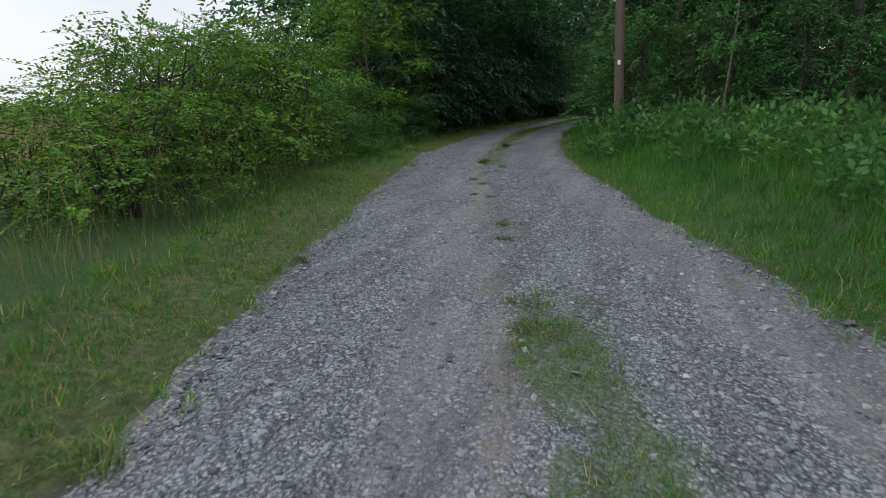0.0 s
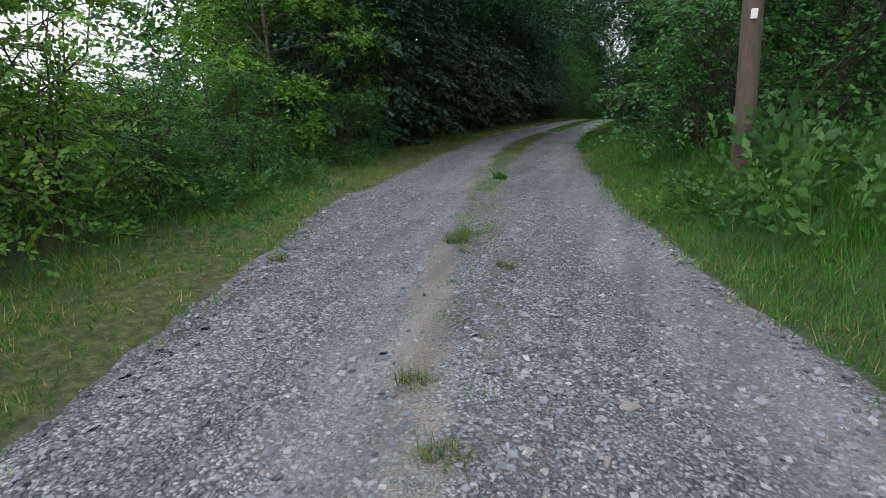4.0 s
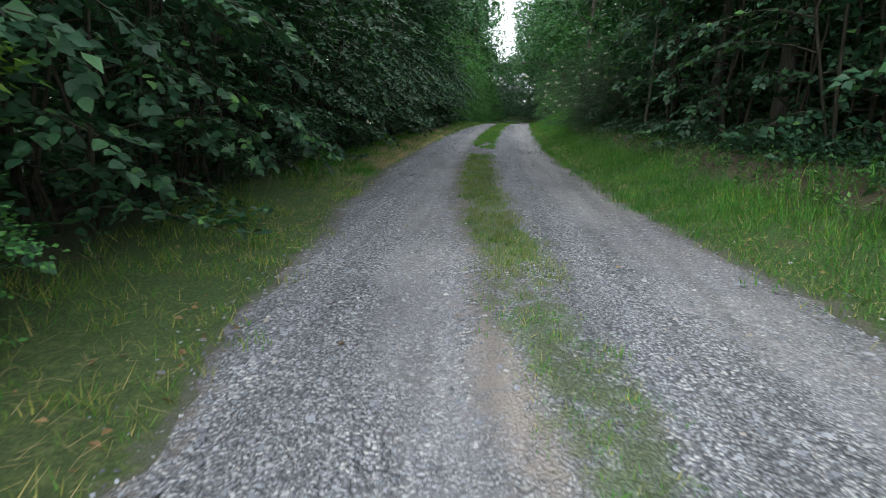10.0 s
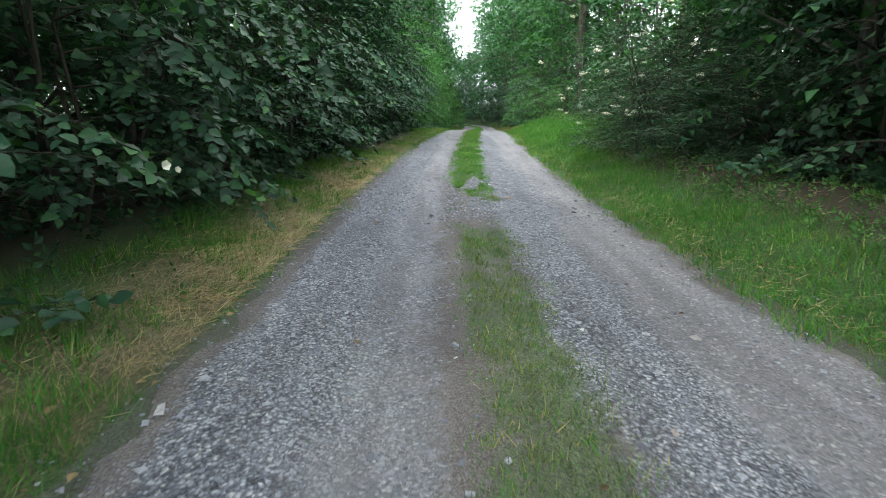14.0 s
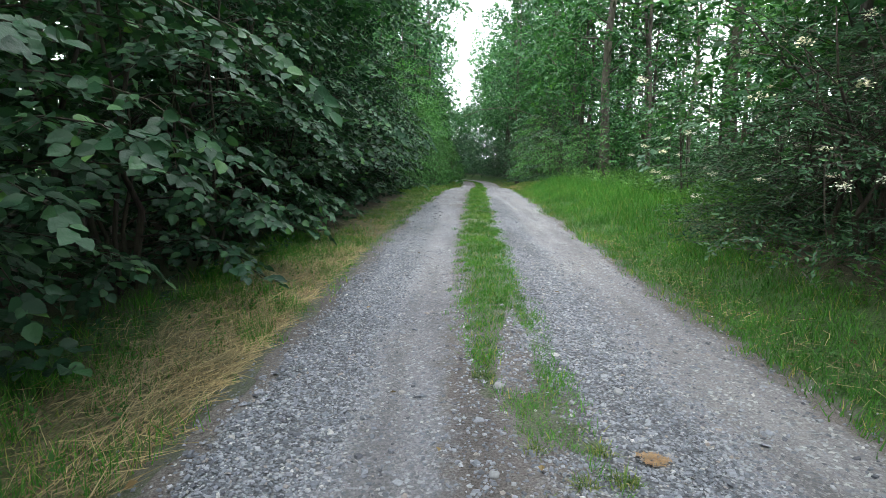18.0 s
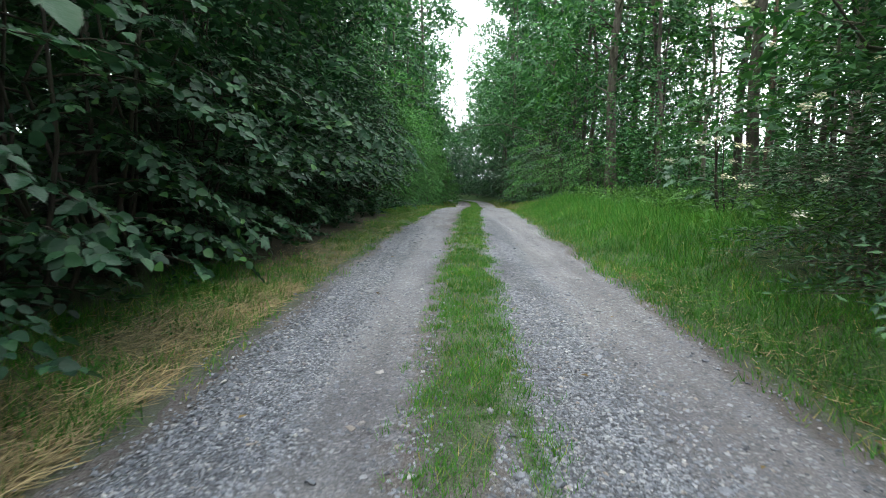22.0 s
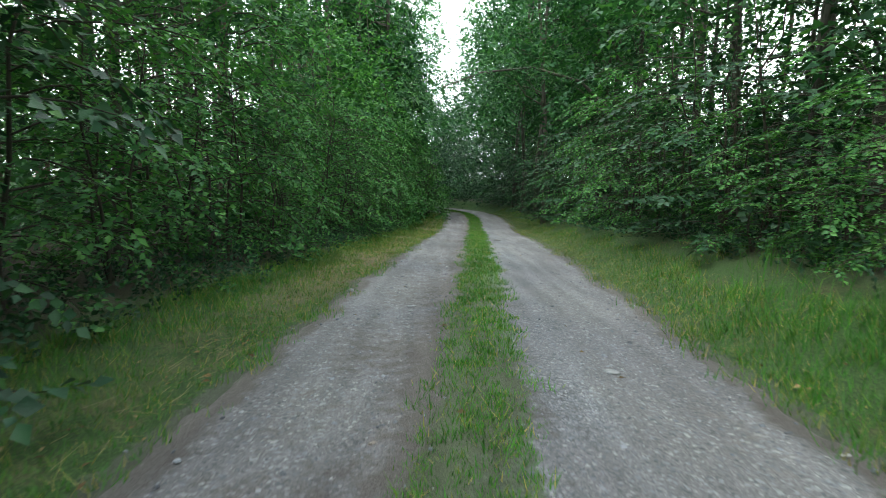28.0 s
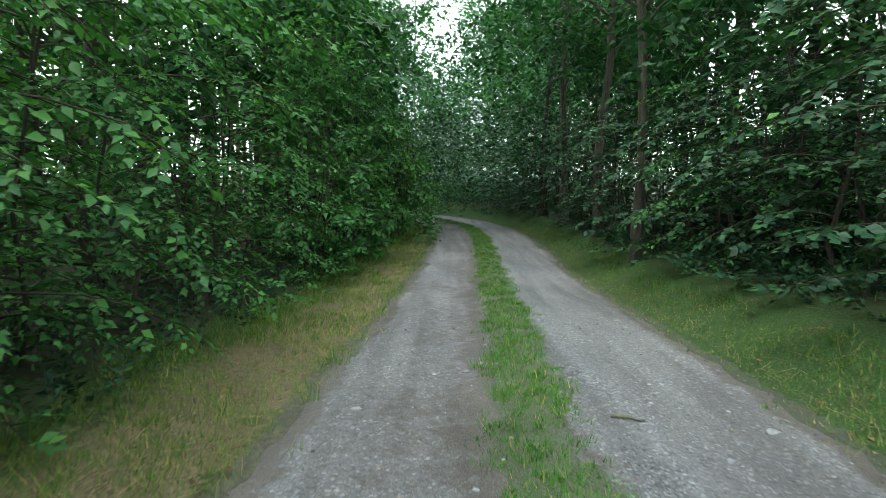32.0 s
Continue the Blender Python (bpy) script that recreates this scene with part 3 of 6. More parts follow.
def make_shrub(name, seed, height, width, leaf, mat, shoots, per, wide=0.6, stems=7, label="", low=0.12, full=True, bark=TWIG, droop=0.25, flower=None, lobes=14, reach=(0.25, 0.5), bias=1.2, tilt=0.75, flatness=0.9, loose=0.28):
    """A many-stemmed shrub: stems, branches to leafy lobes, shoots with single leaves."""
    rng = np.random.default_rng(seed)
    root = new(name)
    leaves, twigs = Soup(), Soup()
    ends, woods = [], []
    for i in range(stems):
        a = rng.uniform(0, 2 * np.pi)
        out = rng.uniform(0.15, 0.75) * width
        top = np.array([np.cos(a) * out, np.sin(a) * out, height * rng.uniform(0.6, 0.95)])
        foot = np.array([np.cos(a), np.sin(a), 0]) * rng.uniform(0.03, 0.22) * width + np.array([0, 0, -0.12])
        p = bend(foot, top, rng, 6, 0.0, 0.07)
        p[1:-1, :2] *= np.array([0.75, 0.7, 0.78, 0.9])[:, None]
        r0 = rng.uniform(0.014, 0.03) * (0.6 + height / 5)
        woods.append(Soup())
        woods[-1].add(*tube(p, np.linspace(r0, 0.005, 6), 5))
        ends.append(p)
    for i in range(lobes):
        z = height * (low + (1 - low) * ((i + rng.uniform(0, 1)) / lobes) ** bias) * 0.9
        rim = width * np.sqrt(max(0.12, 1 - (z / height - 0.42) ** 2 / 0.42))
        a = rng.uniform(0, 2 * np.pi)
        rr = rim * (rng.uniform(0.45, 0.85) if z < 0.35 * height else rng.uniform(0.3, 0.7))
        c = np.array([np.cos(a) * rr, np.sin(a) * rr, z])
        lr = width * rng.uniform(0.32, 0.52)
        pick = int(rng.integers(len(ends)))
        st = ends[pick]
        woods[pick].add(*tube(bend(st[rng.integers(1, 5)], c, rng, 4, 0.05), np.linspace(0.011, 0.004, 4), 3))
        k = max(4, int(shoots / lobes * rng.uniform(0.7, 1.3)))
        ln = rng.uniform(reach[0], reach[1], k)
        s, w = lobe_shoots(c, lr, k, rng, ln)
        keep = (s[:, 2] > 0.06) & (s[:, 2] + w[:, 2] * ln > 0.04)
        sprays(leaves, twigs, s[keep], w[keep], ln[keep], per, np.full(keep.sum(), leaf), rng, wide, full, droop, flatness, loose=loose, tilt=tilt)
        if flower is not None and z > height * 0.2:
            d = unit(np.array([c[0], c[1], 0.5]) + rng.normal(0, 0.35, 3))
            flower.append(c + d * (lr + 0.3))
    for w in woods:
        w.make("stem", bark, root, flat=False)
    tagged(twigs.make("twig_mass", TWIG, root), kind="stuff")
    tagged(leaves.make("foliage", mat, root, label, flat=False), kind="stuff")
    return root


def make_tiered(name, seed, height, width, leaf, mat, boughs, per, wide=0.75, stems=6, full="round", low=0.08, droop=0.3, twigs=9, bark=TWIG, skirt=0.45, extra=()):
    """A shrub whose boughs reach out in tiers: each bough a flat spray of side twigs with hanging leaves, dark gaps between."""
    rng = np.random.default_rng(seed)
    root = new(name)
    leaves, fine, woods, spines = Soup(), Soup(), [], []
    for i in range(stems):
        a = 2 * np.pi * (i + rng.uniform(0, 0.7)) / stems
        out = rng.uniform(0.1, 0.45) * width
        top = np.array([np.cos(a) * out, np.sin(a) * out, height * rng.uniform(0.75, 1.0)])
        foot = np.array([np.cos(a), np.sin(a), 0]) * rng.uniform(0.03, 0.16) * width + np.array([0, 0, -0.12])
        p = bend(foot, top, rng, 6, 0.0, 0.05)
        r0 = rng.uniform(0.014, 0.028) * (0.6 + height / 5)
        woods.append(Soup())
        woods[-1].add(*tube(p, np.linspace(r0, 0.005, 6), 5))
        spines.append(p)
    plan = [(height * (low + (0.97 - low) * ((i + rng.uniform(0, 1)) / boughs) ** 1.15), 2.4 * i + rng.uniform(-0.5, 0.5), 0.0) for i in range(boughs)] + list(extra)
    starts, ways, lens = [], [], []
    for z, a, fixed in plan:
        k = z / height
        reach = fixed or width * (skirt + (0.95 - skirt) * np.sin(np.pi * min(1.0, 0.1 + 0.75 * k))) * rng.uniform(0.65, 1.12) * (1.0 if k < 0.8 else 0.75)
        d = np.array([np.cos(a), np.sin(a), 0.0])
        pick = int(np.argmax([sp[3] @ d for sp in spines])) if rng.random() < 0.6 else int(rng.integers(stems))
        sp = spines[pick]
        s0 = np.array([np.interp(max(0.05, z - 0.12 * reach), sp[:, 2], sp[:, c]) for c in range(3)])
        t = np.linspace(0, 1, 6)[:, None]
        lift, fall = rng.uniform(0.2, 0.42), rng.uniform(0.3, 0.55)
        path = s0 + d * reach * t + np.array([0, 0, 1.0]) * reach * (lift * t - fall * t * t)
        path[1:, :2] += np.cumsum(rng.normal(0, 0.025 * reach, (5, 2)), 0)
        path[:, 2] = np.maximum(path[:, 2], 0.07)
        woods[pick].add(*tube(path, np.linspace(0.009, 0.0025, 6), 4))
        n = max(4, int(twigs * reach / width * 1.1))
        tt = np.linspace(0.22, 1.0, n)
        side = np.array([-d[1], d[0], 0.0])
        for j, q in enumerate(tt):
            sg = 1 if j % 2 else -1
            along = d + np.array([0, 0, lift - 2 * fall * q])
            w = along if j == n - 1 else along * 0.62 + side * sg * rng.uniform(0.6, 1.0)
            starts.append([np.interp(q, t[:, 0], path[:, c]) for c in range(3)])
            ways.append(w + rng.normal(0, 0.12, 3))
            lens.append(reach * (0.36 - 0.2 * q) * rng.uniform(0.75, 1.2))
    starts, ways, lens = np.array(starts), unit(np.array(ways)), np.array(lens)
    low_end = starts[:, 2] + ways[:, 2] * lens - droop * lens
    ways[:, 2] = np.where(low_end < 0.08, np.maximum(ways[:, 2], 0.25), ways[:, 2])
    sprays(leaves, fine, starts, ways, lens, per, np.full(len(starts), leaf), rng, wide, full, droop, 1.0, 0.003, 0.16, 0.5)
    for w in woods:
        w.make("stem", bark, root, flat=False)
    tagged(fine.make("twig_mass", TWIG, root), kind="stuff")
    tagged(leaves.make("foliage", mat, root, flat=False), kind="stuff")
    return root


def make_tree(name, seed, height, girth, crown_from, width, leaf, mat, shoots, per=7, lobes=22, bark=BARK, full="thin", wide=0.6, lean=0.02, crook=1.0, reach=(0.35, 0.7), droop=0.3, limb=0.28):
    """A tree: tapering trunk, limbs, and a gappy crown of shoots round the limbs."""
    rng = np.random.default_rng(seed)
    root = new(name)
    n = 9
    zs = np.linspace(-0.25, height, n)
    px = np.cumsum(rng.normal(0, 0.012 * height, n)) * 0.6 * crook + rng.normal(0, lean) * zs
    py = np.cumsum(rng.normal(0, 0.012 * height, n)) * 0.6 * crook + rng.normal(0, lean) * zs
    px, py = px - px[0], py - py[0]
    spine = np.stack([px, py, zs], 1)
    rad = girth * (1 - 0.86 * np.linspace(0, 1, n)) + np.array([0.35 * girth] + [0] * (n - 1))
    trunk = Soup()
    trunk.add(*tube(spine, rad, 8))
    trunk.make("trunk", bark, root, flat=False)
    limbs, leaves = Soup(), Soup()
    for i in range(lobes):
        z = crown_from + (height - crown_from) * ((i + rng.uniform(0, 1)) / lobes)
        rim = width * (0.35 + 0.65 * np.sin(np.pi * np.clip((z - crown_from) / (height - crown_from) * 0.8 + 0.15, 0, 1)))
        a = rng.uniform(0, 2 * np.pi)
        rr = rim * rng.uniform(0.35, 1.0)
        foot = np.array([np.interp(z - 0.35 * rr, zs, px), np.interp(z - 0.35 * rr, zs, py), z - 0.35 * rr])
        c = np.array([np.interp(z, zs, px) + np.cos(a) * rr, np.interp(z, zs, py) + np.sin(a) * rr, z + rng.uniform(-0.2, 0.25) * rr])
        g = max(0.008, girth * limb * (1 - z / height) + 0.008)
        limbs.add(*tube(bend(foot, c, rng, 4, 0.04, 0.08), np.linspace(g, 0.006, 4), 4))
        k = max(4, int(shoots / lobes * rng.uniform(0.6, 1.4)))
        ln = rng.uniform(reach[0], reach[1], k)
        s, w = lobe_shoots(c, width * rng.uniform(0.26, 0.44), k, rng, ln)
        s[:, 2] = np.maximum(s[:, 2], 0.3)
        sprays(leaves, None, s, w, ln, per, np.full(k, leaf), rng, wide, full, droop)
    tagged(limbs.make("branchwork", bark, root, flat=False), kind="stuff")
    tagged(leaves.make("crown", mat, root), kind="stuff")
    return root


def scaled(x, y, turn=0.0, s=1.0, sz=None, sink=0.03):
    return Matrix.LocRotScale((x, y, float(land(x, y)) - sink), Euler((0, 0, turn)), (s, s, s if sz is None else sz))


# ---- the ground: one sheet to the horizon ----
gy = np.concatenate([np.array([-2500, -1200, -500, -220, -110, -60]), np.arange(-32, -4, 1.5), np.arange(-4, 70, 0.4), np.arange(70, 100, 1.2), np.array([101, 106, 112, 118, 150, 220, 400, 900, 2500])])
gu = np.concatenate([np.array([-2500, -1000, -420, -190, -100, -60, -40, -28, -20]), np.arange(-15, -4, 0.8), np.arange(-4, 4.6, 0.22), np.arange(5, 15, 0.8), np.array([18, 24, 32, 45, 65, 100, 190, 420, 1000, 2500])])
YY, UU = np.meshgrid(gy, gu, indexing="ij")
XX = at_lat(UU, np.clip(YY, -32, 121))
ZZ = land(XX, np.clip(YY, -40, 118))
inside = (UU > edge_left(YY) + 0.25) & (UU < edge_right(YY) - 0.25) & (YY > -32) & (YY < 100)
ZZ = np.where(inside, ZZ - 0.06, ZZ)
idx = np.arange(YY.size).reshape(YY.shape)
quads = np.stack([idx[:-1, :-1], idx[:-1, 1:], idx[1:, 1:], idx[1:, :-1]], -1).reshape(-1, 4)
ground = tagged(piece("ground", np.stack([XX, YY, ZZ], -1).reshape(-1, 3), quads, TURF, flat=False), "uneven turf and leaf litter beside a gravel track", "ground", kind="structure")
in_field = smooth(6.5, 9, -UU) * (1 - smooth(11, 15, YY))
att = ground.data.attributes.new("wood", "FLOAT", "POINT")
att.data.foreach_set("value", (np.maximum(smooth(2.3, 3.6, np.abs(UU)) * smooth(4, 13, YY), smooth(1.9, 2.4, -UU) * smooth(32, 33.5, YY) * smooth(43.5, 42, YY) + smooth(2.2, 2.7, UU) * smooth(16, 18, YY) * smooth(32, 30, YY))).ravel().astype(np.float32))
att = ground.data.attributes.new("straw", "FLOAT", "POINT")
hay = smooth(-2.7, -2.2, UU) * smooth(-1.2, -1.6, UU) * (0.2 + 0.35 * smooth(10, 17, YY) + 0.5 * smooth(18, 24, YY) - 0.3 * smooth(33, 38, YY) + 0.4 * smooth(46, 50, YY)) + 0.5 * smooth(1.3, 1.6, UU) * smooth(3.4, 2.6, UU) * smooth(44, 50, YY) + 0.55 * smooth(2.2, 2.6, UU) * smooth(3.8, 3.2, UU) * smooth(17, 20, YY) * smooth(33, 29, YY)
att.data.foreach_set("value", hay.ravel().astype(np.float32))
att = ground.data.attributes.new("mown", "FLOAT", "POINT")
att.data.foreach_set("value", (smooth(-2.9, -2.4, UU) * smooth(-1.0, -1.4, UU) * (0.6 * smooth(18, 13, YY) + 0.9 * smooth(48, 53, YY))).ravel().astype(np.float32))
att = ground.data.attributes.new("bare", "FLOAT", "POINT")
att.data.foreach_set("value", (smooth(0.2, -0.12, np.maximum(edge_left(YY) - UU, UU - edge_right(YY))) * (0.55 + 0.45 * smooth(10, 24, YY))).ravel().astype(np.float32))
att = ground.data.attributes.new("field", "FLOAT", "POINT")
att.data.foreach_set("value", in_field.ravel().astype(np.float32))

# ---- the gravel track ----
ry = np.concatenate([np.arange(-30, -4, 1.0), np.arange(-4, 75, 0.14), np.arange(75, 100.1, 1.0)])
T01 = np.concatenate([[0, 0.01, 0.025], np.linspace(0.045, 0.955, 38), [0.975, 0.99, 1.0]])
RY = np.repeat(ry[:, None], 44, 1)
RU = edge_left(ry)[:, None] * (1 - T01) + edge_right(ry)[:, None] * T01
RX = at_lat(RU, RY)
rim = np.minimum(smooth(0, 0.12, T01), smooth(0, 0.12, 1 - T01))[None]
lip = np.minimum(smooth(0, 0.012, T01), smooth(0, 0.012, 1 - T01))[None]
RZ = land(RX, RY) + track_z(RU, RY, RX) * rim + (0.002 + 0.008 * wave(RX, RY, 7.0, 0.8) + 0.005 * wave(RX, RY, 19.0, 0.3)) * (1 - rim) - 0.035 * (1 - lip)
idx = np.arange(RY.size).reshape(RY.shape)
quads = np.stack([idx[:-1, :-1], idx[:-1, 1:], idx[1:, 1:], idx[1:, :-1]], -1).reshape(-1, 4)
road = tagged(piece("road", np.stack([RX, RY, RZ], -1).reshape(-1, 3), quads, GRAVEL, flat=False), "grey crushed-stone farm track with two wheel lines", "gravel track", kind="structure")
far_worn = smooth(34, 42, RY)
worn = (0.75 * np.exp(-((RU + 0.55 + 0.15 * far_worn) / (0.27 + 0.22 * far_worn)) ** 4) * (0.42 + 0.18 * smooth(24, 28, RY) + 0.5 * smooth(34, 42, RY)) + 0.85 * np.exp(-((RU - 1.14) / 0.38) ** 4) * (0.42 + 0.6 * smooth(16, 24, RY) + 0.4 * smooth(34, 42, RY)) + 0.35 * smooth(36, 44, RY))
soil = 0.3 * np.exp(-((RU + 0.75) / 0.42) ** 4) * smooth(33, 41, RY) + 0.3 * np.exp(-((RU + 0.24) / 0.2) ** 2) * smooth(14, 22, RY) + 0.5 * np.exp(-(RU / 0.34) ** 2) * smooth(8, 22, RY) + 0.35 * np.exp(-((RU - 0.05) / 0.22) ** 2) * smooth(2.2, 3.5, RY) * smooth(12, 8, RY) + (0.3 + 0.42 * smooth(12, 24, RY) + 0.15 * smooth(22, 25, RY)) * np.maximum(smooth(0.1, 0.0, T01), smooth(0.1, 0.0, 1 - T01))[None] + 0.12 * wave(RX, RY, 2.6, 0.9)
lush = 0.75 * strip_grown(RU, RY) * strip_growth(RY) * np.exp(-((RU + 0.05 * wave(RY, RY, 1.5)) / (0.25 + 0.05 * wave(RX, RY, 4.0, 1.9))) ** 4) * (0.75 + 0.45 * wave(RX, RY, 3.1, 0.2))
tread = (0.5 + 0.24 * wave(RX, RY, 1.1, 0.5)) * np.exp(-((RU + 0.25 + 0.06 * wave(RY, RY, 0.9)) / 0.2) ** 2) * (1 - 0.75 * smooth(15, 20, RY)) + 0.3 * np.exp(-((RU - 1.15) / 0.25) ** 2) * smooth(20, 26, RY) + (0.2 + 0.15 * wave(RX, RY, 0.8, 1.5)) * np.exp(-((RU + 0.68) / 0.2) ** 2) * smooth(15, 9, RY)
for key, val in (("trod", tread), ("wheel", worn), ("dirt", soil), ("green", lush)):
    att = road.data.attributes.new(key, "FLOAT", "POINT")
    att.data.foreach_set("value", val.ravel().astype(np.float32))


# ---- plants: one of each kind, then copies ----
def first(root, u, y, s, turn, label, category, group):
    """Puts the first plant of a kind at its place."""
    root.matrix_basis = scaled(float(at_lat(u, y)), y, turn, s)
    return tagged(root, label, category, group)


def row(roots, spots, seed, size=(0.85, 1.15), tall=(0.9, 1.15), sink=0.03):
    """Copies of the given plants, in turn, at (lateral, along) spots; the first spots take the plants themselves."""
    rng = np.random.default_rng(seed)
    for i, (u, y) in enumerate(spots):
        s, k = rng.uniform(*size), rng.uniform(*tall)
        m = scaled(float(at_lat(u, y)), y, rng.uniform(0, 6.28), s, s * k, sink)
        r = roots[i % len(roots)]
        if i < len(roots) and "placed" not in r:
            r["placed"] = 1
            r.matrix_basis = m
        else:
            c = copy_thing(r, m)
    return


def line_spots(side, y0, y1, step, u0, u1, seed):
    rng = np.random.default_rng(seed)
    out, y = [], y0
    while y < y1:
        out.append((side * rng.uniform(u0, u1), y + rng.uniform(-0.3, 0.3) * step))
        y += step * rng.uniform(0.8, 1.25)
    return out


def field_spots(side, y0, y1, u0, u1, count, seed, apart=1.2):
    rng = np.random.default_rng(seed)
    out = []
    for _ in range(count * 30):
        u, y = side * rng.uniform(u0, u1), rng.uniform(y0, y1)
        if all((u - a) ** 2 + (y - b) ** 2 > apart ** 2 for a, b in out):
            out.append((u, y))
            if len(out) == count:
                break
    return out


# hedge of wild rose at the field's edge
roses = [tagged(make_shrub("wild_rose_bush", 11 + i, 2.3, 1.35, 0.058, LEAF_ROSE, 690, 11, 0.62, 8, full=False, lobes=40, reach=(0.25, 0.55), low=0.04, bias=0.95, tilt=1.1, flatness=0.6, loose=0.5), "light green arching wild rose bush on the grass verge", "bush", "field hedge bushes") for i in range(2)]
row(roses, [(-3.75, 5.0), (-3.7, 6.4), (-5.0, 5.9)], 3, (1.0, 1.1), (0.88, 0.96))
row(roses, [(-3.65, 7.7), (-3.75, 9.0), (-5.1, 7.6)], 5, (1.0, 1.08), (1.08, 1.18))
row(roses, [(-3.65, 3.7), (-4.9, 3.5), (-5.2, 9.7), (-4.6, 11.3), (-5.0, 12.9)], 4, (0.75, 0.88), (0.7, 0.8))

# hazels: dark broad leaves hanging over the left verge
hazels = [tagged(make_tiered("hazel_shrub", 31 + i, 3.5, 1.5, 0.085, LEAF_HAZEL, 34, 7, 0.8, 5, twigs=12, skirt=0.68), "dark green hazel shrub with broad leaves overhanging the verge", "shrub", "hazel shrubs") for i in range(3)]
far_hazels = [tagged(make_tiered("hazel_shrub", 35 + i, 3.5, 1.5, 0.092, LEAF_HAZEL, 32, 7, 0.75, 4, full=False, low=0.03, twigs=11, skirt=0.62), "dark green hazel shrub with broad leaves overhanging the verge", "shrub", "hazel shrubs") for i in range(2)]
row(hazels, [(-3.2, 17.6), (-3.3, 18.8), (-3.3, 20.0), (-3.5, 21.2), (-3.5, 22.4), (-3.5, 23.6), (-3.4, 24.9), (-3.4, 26.1), (-3.1, 29.6), (-3.0, 30.8), (-3.2, 32.0), (-3.4, 33.2), (-4.3, 34.7)], 40, (0.95, 1.08), (0.95, 1.12))
row(far_hazels, line_spots(-1, 35.8, 41.0, 1.2, 4.2, 4.6, 38) + line_spots(-1, 43, 46.5, 1.2, 3.2, 3.6, 39) + line_spots(-1, 14.9, 17, 1.1, 3.45, 3.8, 5) + line_spots(1, 18.5, 27, 1.4, 3.7, 4.2, 6), 41, (0.9, 1.1), (0.9, 1.2))
row(far_hazels, line_spots(1, 49.5, 51.5, 1.2, 3.2, 3.5, 8) + line_spots(1, 55.5, 63, 1.4, 3.2, 3.6, 10) + line_spots(1, 63.5, 77, 1.6, 2.9, 3.4, 36), 42, (0.9, 1.05), (0.7, 0.9))
# two hazels whose lowest boughs hang far out over the verge
hung = tagged(make_tiered("hazel_shrub", 48, 3.6, 1.45, 0.088, LEAF_HAZEL, 28, 7, 0.82, 6, twigs=12, extra=[(1.28, -0.42, 1.45), (1.0, -0.62, 1.35), (1.62, -0.3, 1.45), (0.55, -0.35, 1.0), (0.75, 0.35, 1.2), (2.2, 0.1, 1.7), (2.5, 0.6, 1.6)]), "dark green hazel shrub with boughs hanging over the verge", "shrub", "hazel shrubs")
hung.matrix_basis = scaled(float(at_lat(-3.35, 28.2)), 28.2, 0.0, 1.0)
copy_thing(hung, scaled(float(at_lat(-3.5, 27.0)), 27.0, -0.5, 0.95))
for y, turn, k in ((33.9, -0.2, 1.0), (35.2, 0.4, 1.06), (36.5, -0.5, 1.0), (37.9, 0.1, 1.08), (39.3, -0.3, 1.0), (40.7, 0.5, 1.04), (42.0, 0.0, 0.98)):
    copy_thing(hung, scaled(float(at_lat(-3.55, y)), y, turn, k))

# lighter broad-leaved shrubs
lights = [tagged(make_tiered("broadleaf_shrub", 51 + i, 3.0, 1.5, 0.075, LEAF_LIGHT, 38, 7, 0.62, 3, full=False, low=0.1, twigs=12, skirt=0.78), "bright green leafy shrub at the edge of the wood", "shrub", "woodland edge shrubs") for i in range(2)]
near_lights = [tagged(make_shrub("broadleaf_shrub", 55 + i, 2.7, 1.25, 0.068, LEAF_LIGHT, 540, 9, 0.62, 5, lobes=30, full=False, low=0.05, reach=(0.3, 0.6)), "bright green leafy shrub at the edge of the wood", "shrub", "woodland edge shrubs") for i in range(2)]
row(near_lights, [(2.8, 13.4), (2.85, 14.9), (3.5, 16.6), (4.4, 14.4), (4.3, 12.6), (5.6, 11.4), (4.6, 17.8)], 57, (0.95, 1.08), (0.95, 1.2))
row(lights, line_spots(-1, 47, 56, 1.15, 3.55, 3.9, 9) + line_spots(-1, 56, 62, 1.25, 3.4, 3.8, 29) + [(3.1, 52.3), (3.2, 53.6), (3.2, 54.8), (3.4, 60.4)], 52, (0.92, 1.08), (0.95, 1.25))
for u, y, k in ((-2.75, 14.3, 0.5), (-2.8, 15.6, 0.45), (-3.9, 10.6, 0.62), (-4.5, 11.4, 0.5), (-3.8, 12.2, 0.62), (-2.95, 9.6, 0.33), (-3.05, 10.5, 0.36), (-2.9, 11.6, 0.34), (3.3, 46.8, 0.55), (3.5, 47.9, 0.7), (3.2, 48.9, 0.6), (4.3, 47.2, 0.8)):
    copy_thing(near_lights[1] if y < 40 else lights[1], scaled(float(at_lat(u, y)), y, 3 * y, k * 1.25, k))
far_light = tagged(make_shrub("broadleaf_shrub", 59, 2.8, 1.25, 0.105, LEAF_LIGHT, 380, 7, 0.68, 6, lobes=20, full="thin", low=0.06, reach=(0.3, 0.55)), "bright green leafy shrub at the edge of the wood", "shrub", "woodland edge shrubs")
row([far_light], line_spots(-1, 62.5, 80, 1.5, 2.9, 3.5, 30) + [(-2.5, 68.5), (-2.4, 70.5), (-2.3, 72.4), (-2.3, 74.2), (-2.6, 76.2)], 53, (0.95, 1.2), (0.95, 1.3))
small = copy_thing(lights[0], scaled(0.03, 43.3, 0.4, 0.55, 0.6))
tagged(small, "small bright green maple sapling on the verge", "sapling")

